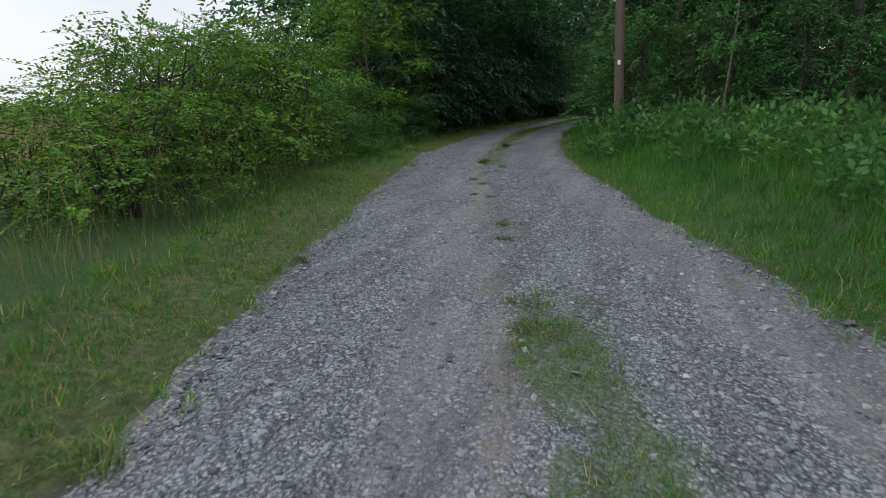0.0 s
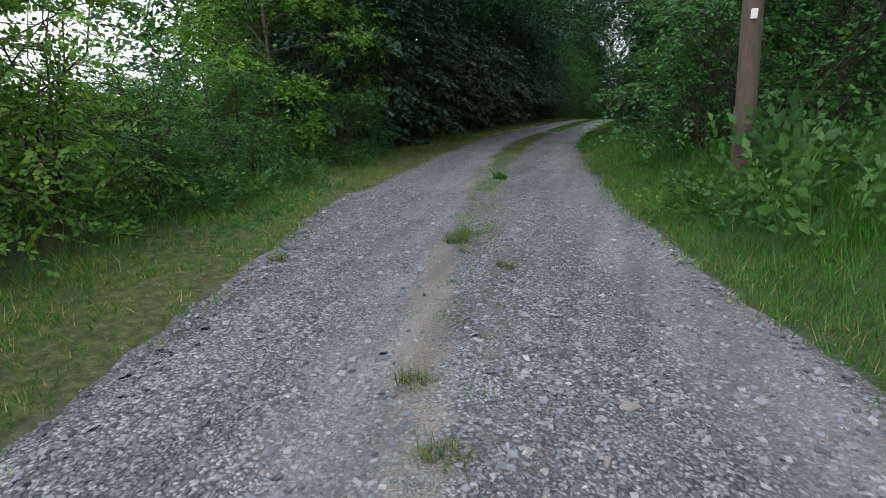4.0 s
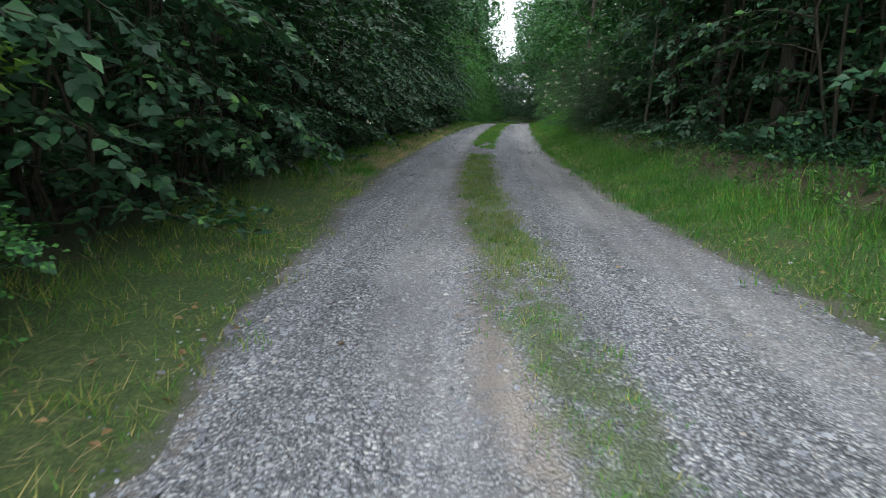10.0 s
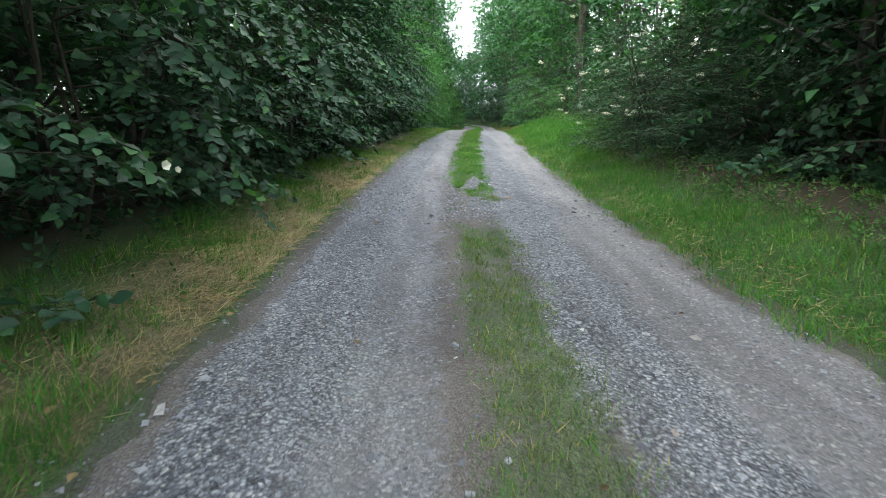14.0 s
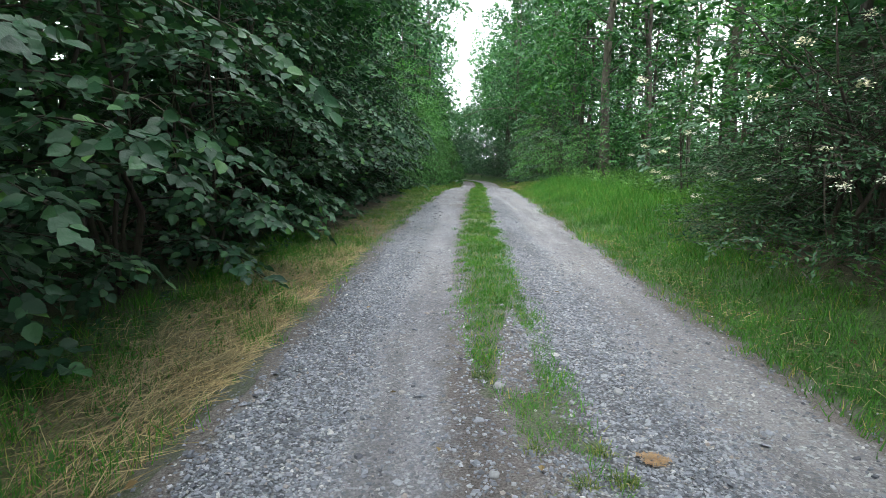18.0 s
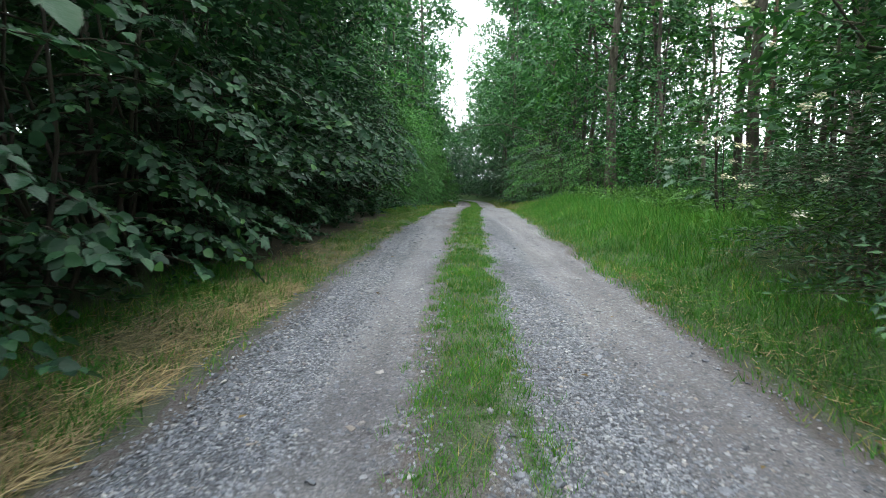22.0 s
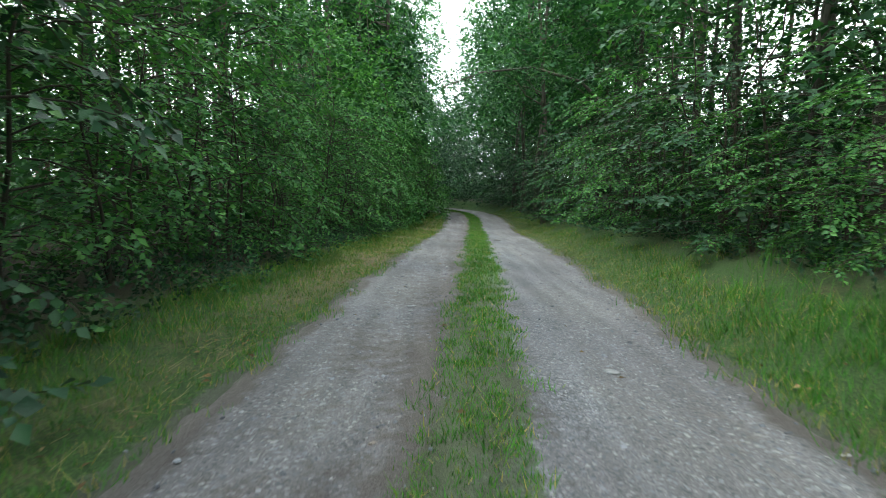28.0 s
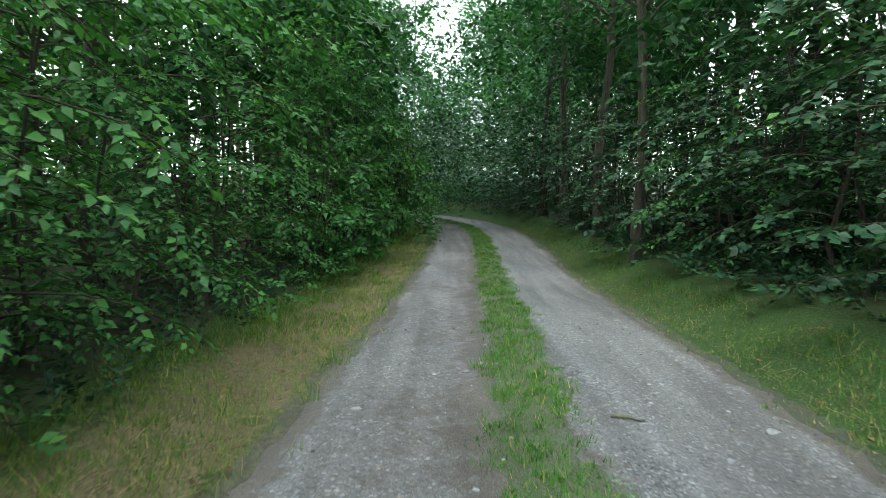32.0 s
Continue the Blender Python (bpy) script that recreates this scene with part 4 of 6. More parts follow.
# maples with lobed leaves hanging over the left verge
maples = [tagged(make_tiered("maple_shrub", 61 + i, 2.5, 1.2, 0.13, LEAF_MAPLE, 18, 5, 1.0, 5, full="lobed", low=0.15, twigs=8), "field maple shrub with pale bluish-green lobed leaves", "shrub", "maple shrubs") for i in range(2)]
row(maples, [(-3.05, 19.3), (-2.9, 33.0), (3.7, 35.2)], 62, (0.8, 1.0), (0.8, 1.1))

# elder in flower
blooms = []
elder = tagged(make_shrub("elder_bush", 71, 3.0, 1.5, 0.068, LEAF_ELDER, 1300, 9, 0.36, 7, lobes=40, low=0.02, flower=blooms, reach=(0.3, 0.55), full=False, tilt=1.4, flatness=0.45, loose=0.6), "dark green elder bush with cream-white flower heads", "bush", "flowering elders")
fl = Soup()
rng = np.random.default_rng(72)
for c in blooms:
    k = 40
    p = c + rng.normal(0, 1, (k, 3)) * np.array([0.024, 0.024, 0.018])
    fl.add(*blades_of_leaf(p, unit(rng.normal(0, 1, (k, 3))), unit(np.array([[0, 0, 0.6]]) + rng.normal(0, 0.8, (k, 3))), np.full(k, 0.019), 0.9, False))
tagged(fl.make("flower_mass", PETAL, elder, "cream-white flat flower heads"), kind="stuff")
row([elder], [(3.05, 29.4), (3.4, 31.2), (3.6, 27.7), (4.6, 30.4)], 73, (0.98, 1.03), (0.68, 0.76))

# low trees with boughs to the ground, behind the shrubs
bushy = [tagged(make_tree("low_branched_tree", 91 + i, 7.0, 0.10, 0.5, 2.1, 0.142, LEAF_TREE, 480, 6, 34, wide=0.65), "dense low-branched broadleaf tree behind the shrubs", "tree", "trees beside the track") for i in range(3)]
row(bushy, line_spots(-1, 16.6, 46, 2.0, 4.3, 5.6, 13) + line_spots(1, 18, 30, 1.7, 5.4, 6.6, 14) + line_spots(1, 2.0, 18, 2.8, 6.3, 8.0, 15) + line_spots(-1, 48, 80, 3.4, 5.2, 6.2, 16) + line_spots(1, 47, 78, 2.8, 5.4, 6.6, 17) + [(5.0, 29.0), (5.4, 31.2), (4.9, 32.8), (6.3, 30.2), (6.4, 33.0), (4.4, 27.0)], 92, (0.9, 1.2), (0.9, 1.25))

young = tagged(make_tree("young_tree", 125, 4.6, 0.05, 0.4, 1.6, 0.095, LEAF_ROSE, 1250, 7, 40, wide=0.6, reach=(0.3, 0.6)), "young yellow-green tree at the end of the hedge", "tree", "young trees at the hedge")
row([young], [(-3.5, 13.6), (-4.4, 15.0), (-3.9, 15.8)], 126, (0.9, 1.0), (0.95, 1.05))

# tall leafy trees that close the wood on both sides of the track
leafy = [tagged(make_tree("tall_leafy_tree", 131 + i, 12.0, 0.09, 2.7, 2.5, 0.188, LEAF_TREE, 525, 6, 36, wide=0.62, reach=(0.4, 0.8)), "tall leafy tree with branches down to head height", "tree", "tall trees along the track") for i in range(3)]
far_leafy = tagged(make_tree("tall_leafy_tree", 139, 12.5, 0.09, 1.8, 2.5, 0.24, LEAF_TREE, 560, 6, 36, wide=0.62, reach=(0.4, 0.8)), "tall leafy tree with branches down to head height", "tree", "tall trees along the track")
row([far_leafy], line_spots(-1, 62, 79, 2.4, 4.0, 5.2, 31) + line_spots(1, 62, 76, 2.4, 4.4, 5.6, 32), 133, (0.9, 1.15), (0.95, 1.3))
row(leafy, line_spots(-1, 18.5, 46, 2.6, 5.3, 6.2, 23) + line_spots(-1, 48, 64, 4.0, 6.2, 7.5, 24) + [(-4.5, 16.4), (-4.4, 18.4), (-4.5, 20.6), (-4.6, 31.2), (-4.3, 33.2), (-4.1, 35.2), (-4.2, 37.2), (-4.1, 39.2), (-4.3, 41.2), (-4.2, 43.2), (-4.4, 45.2)] + line_spots(1, 51, 64, 2.8, 4.4, 5.4, 25) + [(5.0, 15.6), (4.5, 17.6), (4.1, 19.6), (4.0, 21.8), (4.1, 24.2), (4.2, 26.6)] + line_spots(1, 21, 32, 2.8, 6.0, 7.5, 26) + [(5.2, 47.2), (4.6, 48.9), (6.2, 45.8)], 132, (0.9, 1.15), (0.9, 1.25))

# four of them lean their crowns over the far end of the track
for u, y, k in ((2.5, 63.0, 1.0), (2.7, 66.5, 1.08), (2.5, 70.0, 1.05), (2.8, 73.5, 1.1)):
    copy_thing(leafy[1 + int(y) % 2], scaled(float(at_lat(u, y)), y, y, k, k * 1.05))

# tall slender trees
slender = [tagged(make_tree("slender_tree", 111 + i, 13.0, 0.045 + 0.016 * i, 2.2, 1.8, 0.19, LEAF_TREE if i % 2 else LEAF_LIGHT, 320, 6, 24, bark=BARK if i % 2 else BARK_PALE, wide=0.62), "tall slender tree with a thin trunk and airy crown", "tree", "slender woodland trees") for i in range(4)]
row(slender, field_spots(-1, 29, 47, 7.0, 12, 9, 18, 1.7) + field_spots(-1, 47, 79, 4.6, 9, 14, 19, 1.8) + field_spots(1, 0, 30, 7, 14, 8, 20, 1.8) + field_spots(1, 33, 56, 5.4, 12, 20, 21, 1.4) + field_spots(1, 56, 78, 5.0, 13, 8, 22, 1.7), 112, (0.8, 1.2), (0.85, 1.2))

# a plantation of thin straight trunks behind the shrubs, bare up to the crown
poles = [tagged(make_tree("plantation_tree", 151 + i, 15.0, 0.05 + 0.02 * i, 6.5, 1.2, 0.2, LEAF_TREE, 110, 6, 10, bark=BARK_RED, wide=0.5, lean=0.008, crook=0.35), "thin straight plantation tree with a bare trunk", "tree", "plantation trees") for i in range(3)]
row(poles, field_spots(-1, 46, 80, 6.2, 15, 72, 28, 0.9) + field_spots(1, 34, 62, 7, 20, 46, 35, 1.2), 152, (0.85, 1.15), (0.9, 1.1))

# old trees with thick dark trunks on the open bank
old = tagged(make_tree("old_tree", 161, 15.0, 0.19, 3.6, 2.8, 0.175, LEAF_TREE, 420, 6, 22, bark=BARK, wide=0.62, lean=0.03, limb=0.3), "old broadleaf tree with a thick dark trunk", "tree", "old trees on the bank")
row([old], [(4.45, 44.6), (8.0, 42.7), (9.6, 47.0), (6.6, 51.0)], 162, (0.95, 1.1), (0.95, 1.05))
mid = tagged(make_tree("old_tree", 163, 14.0, 0.1, 4.0, 2.2, 0.175, LEAF_TREE, 300, 6, 18, bark=BARK, wide=0.62, lean=0.03, limb=0.35), "broadleaf tree with a dark upright trunk", "tree", "old trees on the bank")
row([mid], [(5.8, 44.1), (7.2, 38.8), (10.5, 41.2), (9.0, 36.4), (11.8, 45.0), (5.2, 59.0)], 164, (0.9, 1.1), (0.95, 1.05))
tagged(copy_thing(slender[1], scaled(-1.57, 24.14, 0.5, 0.42, 0.9)), "thin pale-stemmed young tree on the bank", "tree", "slender woodland trees")
tagged(copy_thing(slender[0], scaled(1.13, 10.8, 1.0, 0.55, 0.62)), "young pale-stemmed tree among the nettles", "tree", "slender woodland trees")


bend_rng = np.random.default_rng(171)
for i in range(40):
    side = i % 2
    x, y = (bend_rng.uniform(-1.9, 8.0) if side else bend_rng.uniform(-15.0, -4.4)), bend_rng.uniform(84.5, 97.0)
    if not side and lateral(x, y) < 3.0:
        y = 92.0 + bend_rng.uniform(0, 6.0)
    copy_thing((slender[0], far_leafy, slender[2], leafy[0], far_leafy)[i % 5], scaled(x, y, bend_rng.uniform(0, 6.28), bend_rng.uniform(0.85, 1.1), bend_rng.uniform(0.9, 1.1)))
for i in range(12):
    copy_thing((leafy[0], bushy[i % 3], lights[0])[i % 3], scaled(bend_rng.uniform(-5.5, -0.5), bend_rng.uniform(86.0, 93.0), i, 0.75, bend_rng.uniform(0.5, 0.62)))


# a slim tree bent over the track like an arch
arch = tagged(new("arched_tree"), "slim dark tree bent in an arch over the track", "tree")
arch_rng = np.random.default_rng(181)
stem_pts = np.array([(4.6, 0.2, -0.1), (4.3, 0.1, 1.5), (3.7, 0.0, 3.0), (2.6, 0.0, 4.0), (1.2, -0.1, 4.35), (-0.2, -0.1, 4.2), (-1.3, 0.0, 3.8)])
wood = Soup()
wood.add(*tube(stem_pts, np.linspace(0.075, 0.015, 7), 7))
wood.make("trunk", BARK, arch, flat=False)
arch_leaf, arch_twig = Soup(), Soup()
q = arch_rng.uniform(0.35, 1.0, 150)
base = np.stack([np.interp(q, np.linspace(0, 1, 7), stem_pts[:, c]) for c in range(3)], 1)
sprays(arch_leaf, arch_twig, base, arch_rng.normal(0, 1, (150, 3)) * np.array([1, 1, 0.5]), arch_rng.uniform(0.3, 0.75, 150), 8, np.full(150, 0.085), arch_rng, 0.62, False)
tagged(arch_twig.make("twig_mass", TWIG, arch), kind="stuff")
tagged(arch_leaf.make("crown", LEAF_TREE, arch, flat=False), kind="stuff")
arch.matrix_basis = Matrix.Translation((-2.6, 58.5, float(land(2.0, 58.5))))


# ---- the wood further in: one mass of foliage on each side, shade canopies added ----
def thicket(name, u0, u1, y0, y1, height, count, seed, leaf=0.3, mat=LEAF_TREE, base=0.0, square=False):
    rng = np.random.default_rng(seed)
    lv = Soup()
    y = rng.uniform(y0, y1, count)
    u = rng.uniform(u0, u1, count)
    if square:
        u, y = u[np.abs(lateral(u, y)) > 3.0], y[np.abs(lateral(u, y)) > 3.0]
        count = len(u)
    x = u if square else at_lat(u, y)
    top = height * (0.72 + 0.28 * wave(x, y, 0.5, seed))
    z = land(x, y) + base + (top - base) * rng.random(count) ** 0.9
    way = unit(rng.normal(0, 1, (count, 3)) * np.array([1, 1, 0.5]))
    sprays(lv, None, np.stack([x, y, z], 1), way, rng.uniform(0.6, 1.1, count), 6, np.full(count, leaf * 0.85), rng, 0.62, "thin", 0.3)
    return tagged(lv.make(name, mat), "dense dark foliage deep in the wood and overhead", "woodland", kind="stuff")


thicket("hazel_depth", -6.8, -3.5, 14.5, 46, 3.4, 7020, 409, 0.17, LEAF_HAZEL)
thicket("right_depth", 4.0, 8.0, 17.5, 31, 4.2, 4600, 410, 0.19, LEAF_HAZEL)
# leaf mass added mostly above view, to keep sky light off the hazels
thicket("left_canopy", -7.5, -3.7, 15.5, 46, 12.0, 5200, 421, 0.26, LEAF_HAZEL, 3.6)
thicket("left_backing", -12.0, -7.0, 17.5, 27, 9.0, 1500, 426, 0.34)
# added above the first hazels only, so that they render darker
thicket("left_low_overhang", -4.6, -2.8, 15.5, 25.5, 6.0, 1100, 432, 0.16, LEAF_HAZEL, 3.0)
thicket("left_overhang", -4.8, -2.7, 33.0, 46.5, 4.8, 2300, 424, 0.13, LEAF_HAZEL, 1.7)
thicket("right_low_overhang", 1.3, 3.4, 25.5, 31, 7.0, 600, 433, 0.15, LEAF_HAZEL, 3.4)
thicket("right_backing", 7.5, 14.0, 25, 40, 10.0, 4000, 425, 0.3)
# overhead leaves added to put the right-hand shrubs in shade
thicket("right_canopy", 3.2, 8.0, 16.5, 31, 11.0, 2900, 422, 0.26, LEAF_HAZEL, 3.4)
thicket("right_far_overhang", -0.1, 3.2, 57, 74, 13.0, 1000, 434, 0.2, LEAF_TREE, 4.8)
# leaf roof added over the track: darkens the walls, closes the far sky gap
thicket("track_canopy", -3.2, 3.2, 17, 25, 8.5, 900, 435, 0.2, LEAF_TREE, 5.2)
# added high above the verge to dim the hazels underneath
thicket("left_high_overhang", -4.2, -1.4, 32, 41, 8.0, 800, 436, 0.18, LEAF_HAZEL, 4.6)
thicket("left_far_overhang", -4.4, -2.3, 49, 66, 7.5, 1000, 438, 0.14, LEAF_LIGHT, 3.3)
# added to cut the sky light that falls on the bend foliage
thicket("bend_canopy", -5.0, 5.0, 70, 86, 9.0, 1700, 439, 0.24, LEAF_TREE, 5.5)
thicket("bend_arch", -3.8, 3.8, 70, 84, 5.4, 2200, 437, 0.18, LEAF_HAZEL, 1.7)
thicket("right_far_canopy", 2.9, 8.0, 47, 72, 12.0, 1100, 423, 0.22, LEAF_LIGHT, 2.8)
thicket("plantation_depth", -17, -9.0, 46, 80, 6.0, 2600, 411, 0.4)
thicket("right_wood_depth", 5.2, 10.5, 50, 68, 3.6, 2430, 412, 0.24)
thicket("bank_veil", 4.4, 8.5, 45, 56, 10.0, 1500, 413, 0.17, LEAF_TREE)
thicket("bank_crowns", 4.6, 9.0, 33, 36.5, 8.0, 1300, 440, 0.13, LEAF_TREE, 1.8)
thicket("bank_screen", 3.8, 6.6, 40.5, 44.2, 5.2, 700, 430, 0.12, LEAF_TREE, 0.5)
thicket("hedge_depth", -5.6, -3.6, 5.5, 10.0, 1.4, 600, 431, 0.1, LEAF_ROSE)
thicket("bank_undergrowth", 5.5, 12.0, 32.5, 47, 1.3, 1500, 415, 0.13)
thicket("right_crown_depth", 7.0, 13.0, 52, 76, 6.0, 700, 414, 0.34)
thicket("wood_left", -15, -8, 27, 46, 12.0, 2970, 401, 0.42)
thicket("wood_left_floor", -22, -6, 46, 80, 1.7, 2025, 408, 0.3)
thicket("wood_right_near", 11, 24, -8, 33, 10.0, 4050, 403, 0.42)
thicket("wood_right", 13, 24, 33, 60, 4.6, 3600, 404, 0.3)
thicket("wood_right_far", 10, 24, 60, 84, 5.0, 3000, 405, 0.42)
# darker leaf colour here carries the shade under the far trees
thicket("bend_bushes", 1.9, 7.0, 75.5, 90, 2.2, 4200, 406, 0.18, LEAF_HAZEL)
thicket("bend_wood_left", -17.0, -4.1, 82, 97, 20.0, 4600, 416, 0.34, square=True)
thicket("bend_wood_right", -2.4, 10.0, 81, 95, 20.0, 4400, 417, 0.34, square=True)
# tree leaf in place of the light one, again for that shade
thicket("bend_glade", -4.8, -1.6, 84, 95, 9.5, 1900, 418, 0.24, LEAF_TREE, square=True)
thicket("bank_far_veil", 9.0, 13.0, 44, 60, 10.0, 1000, 427, 0.19, LEAF_TREE)
thicket("light_depth", -6.8, -3.8, 46, 66, 6.5, 3400, 428, 0.15, LEAF_LIGHT)
thicket("right_edge_depth", 3.7, 5.6, 49, 66, 3.4, 1700, 429, 0.15, LEAF_HAZEL)
thicket("far_hedgerow", -170, -120, -40, 70, 7.0, 1215, 407, 1.6, LEAF_SPRUCE)

# ---- wooden pole ----
pole = tagged(new("utility_pole"), "weathered brown wooden utility pole in the grass verge", "pole")
ps = Soup()
zz = np.linspace(-0.3, 8.0, 12)
ps.add(*tube(np.stack([-0.055 * zz, 0.004 * zz, zz], 1), np.linspace(0.092, 0.075, 12), 16))
ps.make("pole_shaft", POLE_WOOD, pole, flat=False)
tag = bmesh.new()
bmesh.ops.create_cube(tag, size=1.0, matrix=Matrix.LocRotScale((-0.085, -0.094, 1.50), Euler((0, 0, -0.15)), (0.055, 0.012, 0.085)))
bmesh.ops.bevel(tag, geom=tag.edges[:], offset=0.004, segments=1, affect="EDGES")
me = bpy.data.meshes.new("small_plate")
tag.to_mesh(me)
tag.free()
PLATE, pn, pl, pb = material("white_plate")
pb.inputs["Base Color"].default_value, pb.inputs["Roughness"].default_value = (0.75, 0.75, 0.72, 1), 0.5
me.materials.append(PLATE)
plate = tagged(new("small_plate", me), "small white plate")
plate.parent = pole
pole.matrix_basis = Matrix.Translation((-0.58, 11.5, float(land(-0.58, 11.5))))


# ---- grass ----
def grass(name, u, y, height, width, mat, rng, lean=0.5, label="", category="grass", short=False):
    """Bent blades, each its own; short ones are single slivers."""
    x = at_lat(u, y)
    n = len(x)
    on = (u > edge_left(y)) & (u < edge_right(y))
    z = land(x, y) + np.where(on, track_z(u, y, x), 0.0) - 0.01
    p = np.stack([x, y, z], 1)
    a = rng.uniform(0, 2 * np.pi, n)
    side = np.stack([np.cos(a), np.sin(a), np.zeros(n)], 1) * (width * 0.5)[:, None]
    b = a + np.pi / 2 + rng.normal(0, 0.5, n)
    out = np.stack([np.cos(b), np.sin(b), np.zeros(n)], 1) * (height * lean * rng.uniform(0.2, 1.4, n))[:, None]
    up = np.array([[0, 0, 1.0]]) * height[:, None]
    if short:
        v = np.stack([p - side, p + side, p + out + up], 1)
        ob = piece(name, v.reshape(-1, 3), np.arange(3 * n).reshape(-1, 3), mat)
        return tagged(ob, label, category, kind="stuff")
    v = np.stack([p - side, p + side, p + out * 0.3 + up * 0.6 + side * 0.7, p + out * 0.3 + up * 0.6 - side * 0.7, p + out + up * rng.uniform(0.75, 1.0, n)[:, None]], 1)
    f = np.array([(0, 1, 2), (0, 2, 3), (3, 2, 4)])
    ob = piece(name, v.reshape(-1, 3), (f[None] + (np.arange(n) * 5)[:, None, None]).reshape(-1, 3), mat)
    return tagged(ob, label, category, kind="stuff")


def scatter(n, y0, y1, u0, u1, rng):
    return rng.uniform(u0, u1, n), rng.uniform(y0, y1, n)


def tufts(count, per, y0, y1, u0, u1, spread, rng, keep):
    """Blade feet gathered in tufts; keep(u, y) tells which tufts stand."""
    u, y = scatter(count, y0, y1, u0, u1, rng)
    k = keep(u, y)
    u, y = u[k], y[k]
    size = rng.uniform(0.5, 1.3, len(u))
    n = (per * size).astype(int)
    who = np.repeat(np.arange(len(u)), n)
    return u[who] + rng.normal(0, spread, len(who)) * size[who], y[who] + rng.normal(0, spread, len(who)) * size[who], size[who]


rng = np.random.default_rng(201)
# left verge: short, yellowing, patchy
u, y, k = tufts(22000, 15, -1.5, 74, -2.8, -1.2, 0.04, rng, lambda u, y: (u < edge_left(y) + 0.13 * np.abs(rng.normal(0, 1, len(u))) - 0.05) & ((u > -2.1 + 0.1 * rng.normal(0, 1, len(u))) | (y < 32.6) | (y > 42.5)) & (wave(at_lat(u, y), y, 2.3, 0.7) + rng.normal(0, 0.5, len(u)) > -0.5 + 0.6 * smooth(12, 15, y) * smooth(32, 28, y) + 0.6 * smooth(19, 22, y) * smooth(36, 33, y)))
green_share = 0.5 + 0.12 * (1 - smooth(2, 14, y)) + 0.15 * smooth(22, 30, y) - 0.2 * smooth(49, 54, y) - 0.2 * smooth(13, 15, y) * smooth(23, 20, y)
lush = rng.random(len(u)) < green_share
near = smooth(16, 11, y)
h = rng.uniform(0.03, 0.085, len(u)) * k * (1 + 0.9 * smooth(1.8, 2.7, -u)) * (1 - 0.25 * near)
w = rng.uniform(0.003, 0.0065, len(u)) * (1 + 0.3 * near)
grass("left_verge_grass", u[~lush], y[~lush], h[~lush], w[~lush], GRASS_DULL, rng, 0.9, "short yellowing grass along the track edge", short=True)
grass("left_verge_green_grass", u[lush], y[lush], h[lush], w[lush], GRASS, rng, 0.8, "short green grass along the track edge", short=True)
# right verge: longer and greener
u, y, k = tufts(30000, 17, -1.0, 74, 1.36, 4.3, 0.055, rng, lambda u, y: (u > edge_right(y) - 0.13 * np.abs(rng.normal(0, 1, len(u))) + 0.05) & (wave(at_lat(u, y), y, 1.9, 1.7) + rng.normal(0, 0.45, len(u)) > -1.0) & ((u < 2.35 + 0.25 * wave(y, y, 1.0)) | (y < 17) | ((y > 32) & (y < 46)) | (rng.random(len(u)) < 0.05)))
thin = rng.random(len(u)) > 0.45 * smooth(46, 50, y)
u, y, k = u[thin], y[thin], k[thin]
dry = rng.random(len(u)) < 0.12 + 0.14 * smooth(10, 16, y) * smooth(34, 30, y) + 0.6 * smooth(44, 50, y) + 0.35 * np.exp(-((u - 1.6) / 0.2) ** 2)
h = rng.uniform(0.05, 0.13, len(u)) * k * (1 + 0.8 * smooth(1.7, 2.6, u)) * (1 - 0.4 * smooth(46, 52, y)) * (1 - 0.3 * smooth(15, 18, y) * smooth(34, 31, y))
w = rng.uniform(0.004, 0.009, len(u))
grass("right_verge_grass", u[~dry], y[~dry], h[~dry], w[~dry], GRASS, rng, 0.7, "lush green grass on the verge", short=True)
grass("right_verge_dry_grass", u[dry], y[dry], h[dry] * 0.7, w[dry], GRASS_DULL, rng, 0.8, "yellowing grass blades on the verge", short=True)
# middle strip
u, y, k = tufts(19000, 17, 0.3, 80, -0.42, 0.42, 0.03, rng, lambda u, y: strip_grown(u, y) & (np.abs(u + 0.05 * wave(y, y, 1.5)) + 0.05 * rng.normal(0, 1, len(u)) < 0.21 + 0.045 * smooth(26, 32, y) + 0.06 * wave(at_lat(u, y), y, 4.0, 1.9)) & (rng.random(len(u)) < strip_growth(y) * (0.75 + 0.5 * wave(at_lat(u, y), y, 3.1, 0.2))))
pale_blade = rng.random(len(u)) < 0.42 - 0.2 * smooth(19, 29, y)
h, w = rng.uniform(0.015, 0.05, len(u)) * k * (1 + 0.25 * smooth(26, 32, y)), rng.uniform(0.003, 0.007, len(u)) * (1 + 0.4 * smooth(26, 32, y))
grass("middle_strip_grass", u[~pale_blade], y[~pale_blade], h[~pale_blade], w[~pale_blade], GRASS, rng, 0.9, "low green grass strip between the wheel lines", short=True)
grass("middle_strip_dry_grass", u[pale_blade], y[pale_blade], h[pale_blade], w[pale_blade], GRASS_DULL, rng, 1.1, "yellowing blades in the strip between the wheel lines", short=True)
u, y, k = tufts(2400, 22, 0.9, 15.5, -0.3, 0.42, 0.03, rng, lambda u, y: (np.abs(u - 0.12 * smooth(4, 2, y)) < np.where(y < 3.2, 0.26, 0.13) + 0.05 * rng.normal(0, 1, len(u))) & ((y < 3.0) | (y > 9.2)) & (wave(at_lat(u, y), y, 4.0, 0.8) + rng.normal(0, 0.5, len(u)) > 0.5 * smooth(9, 10, y) - 0.3))
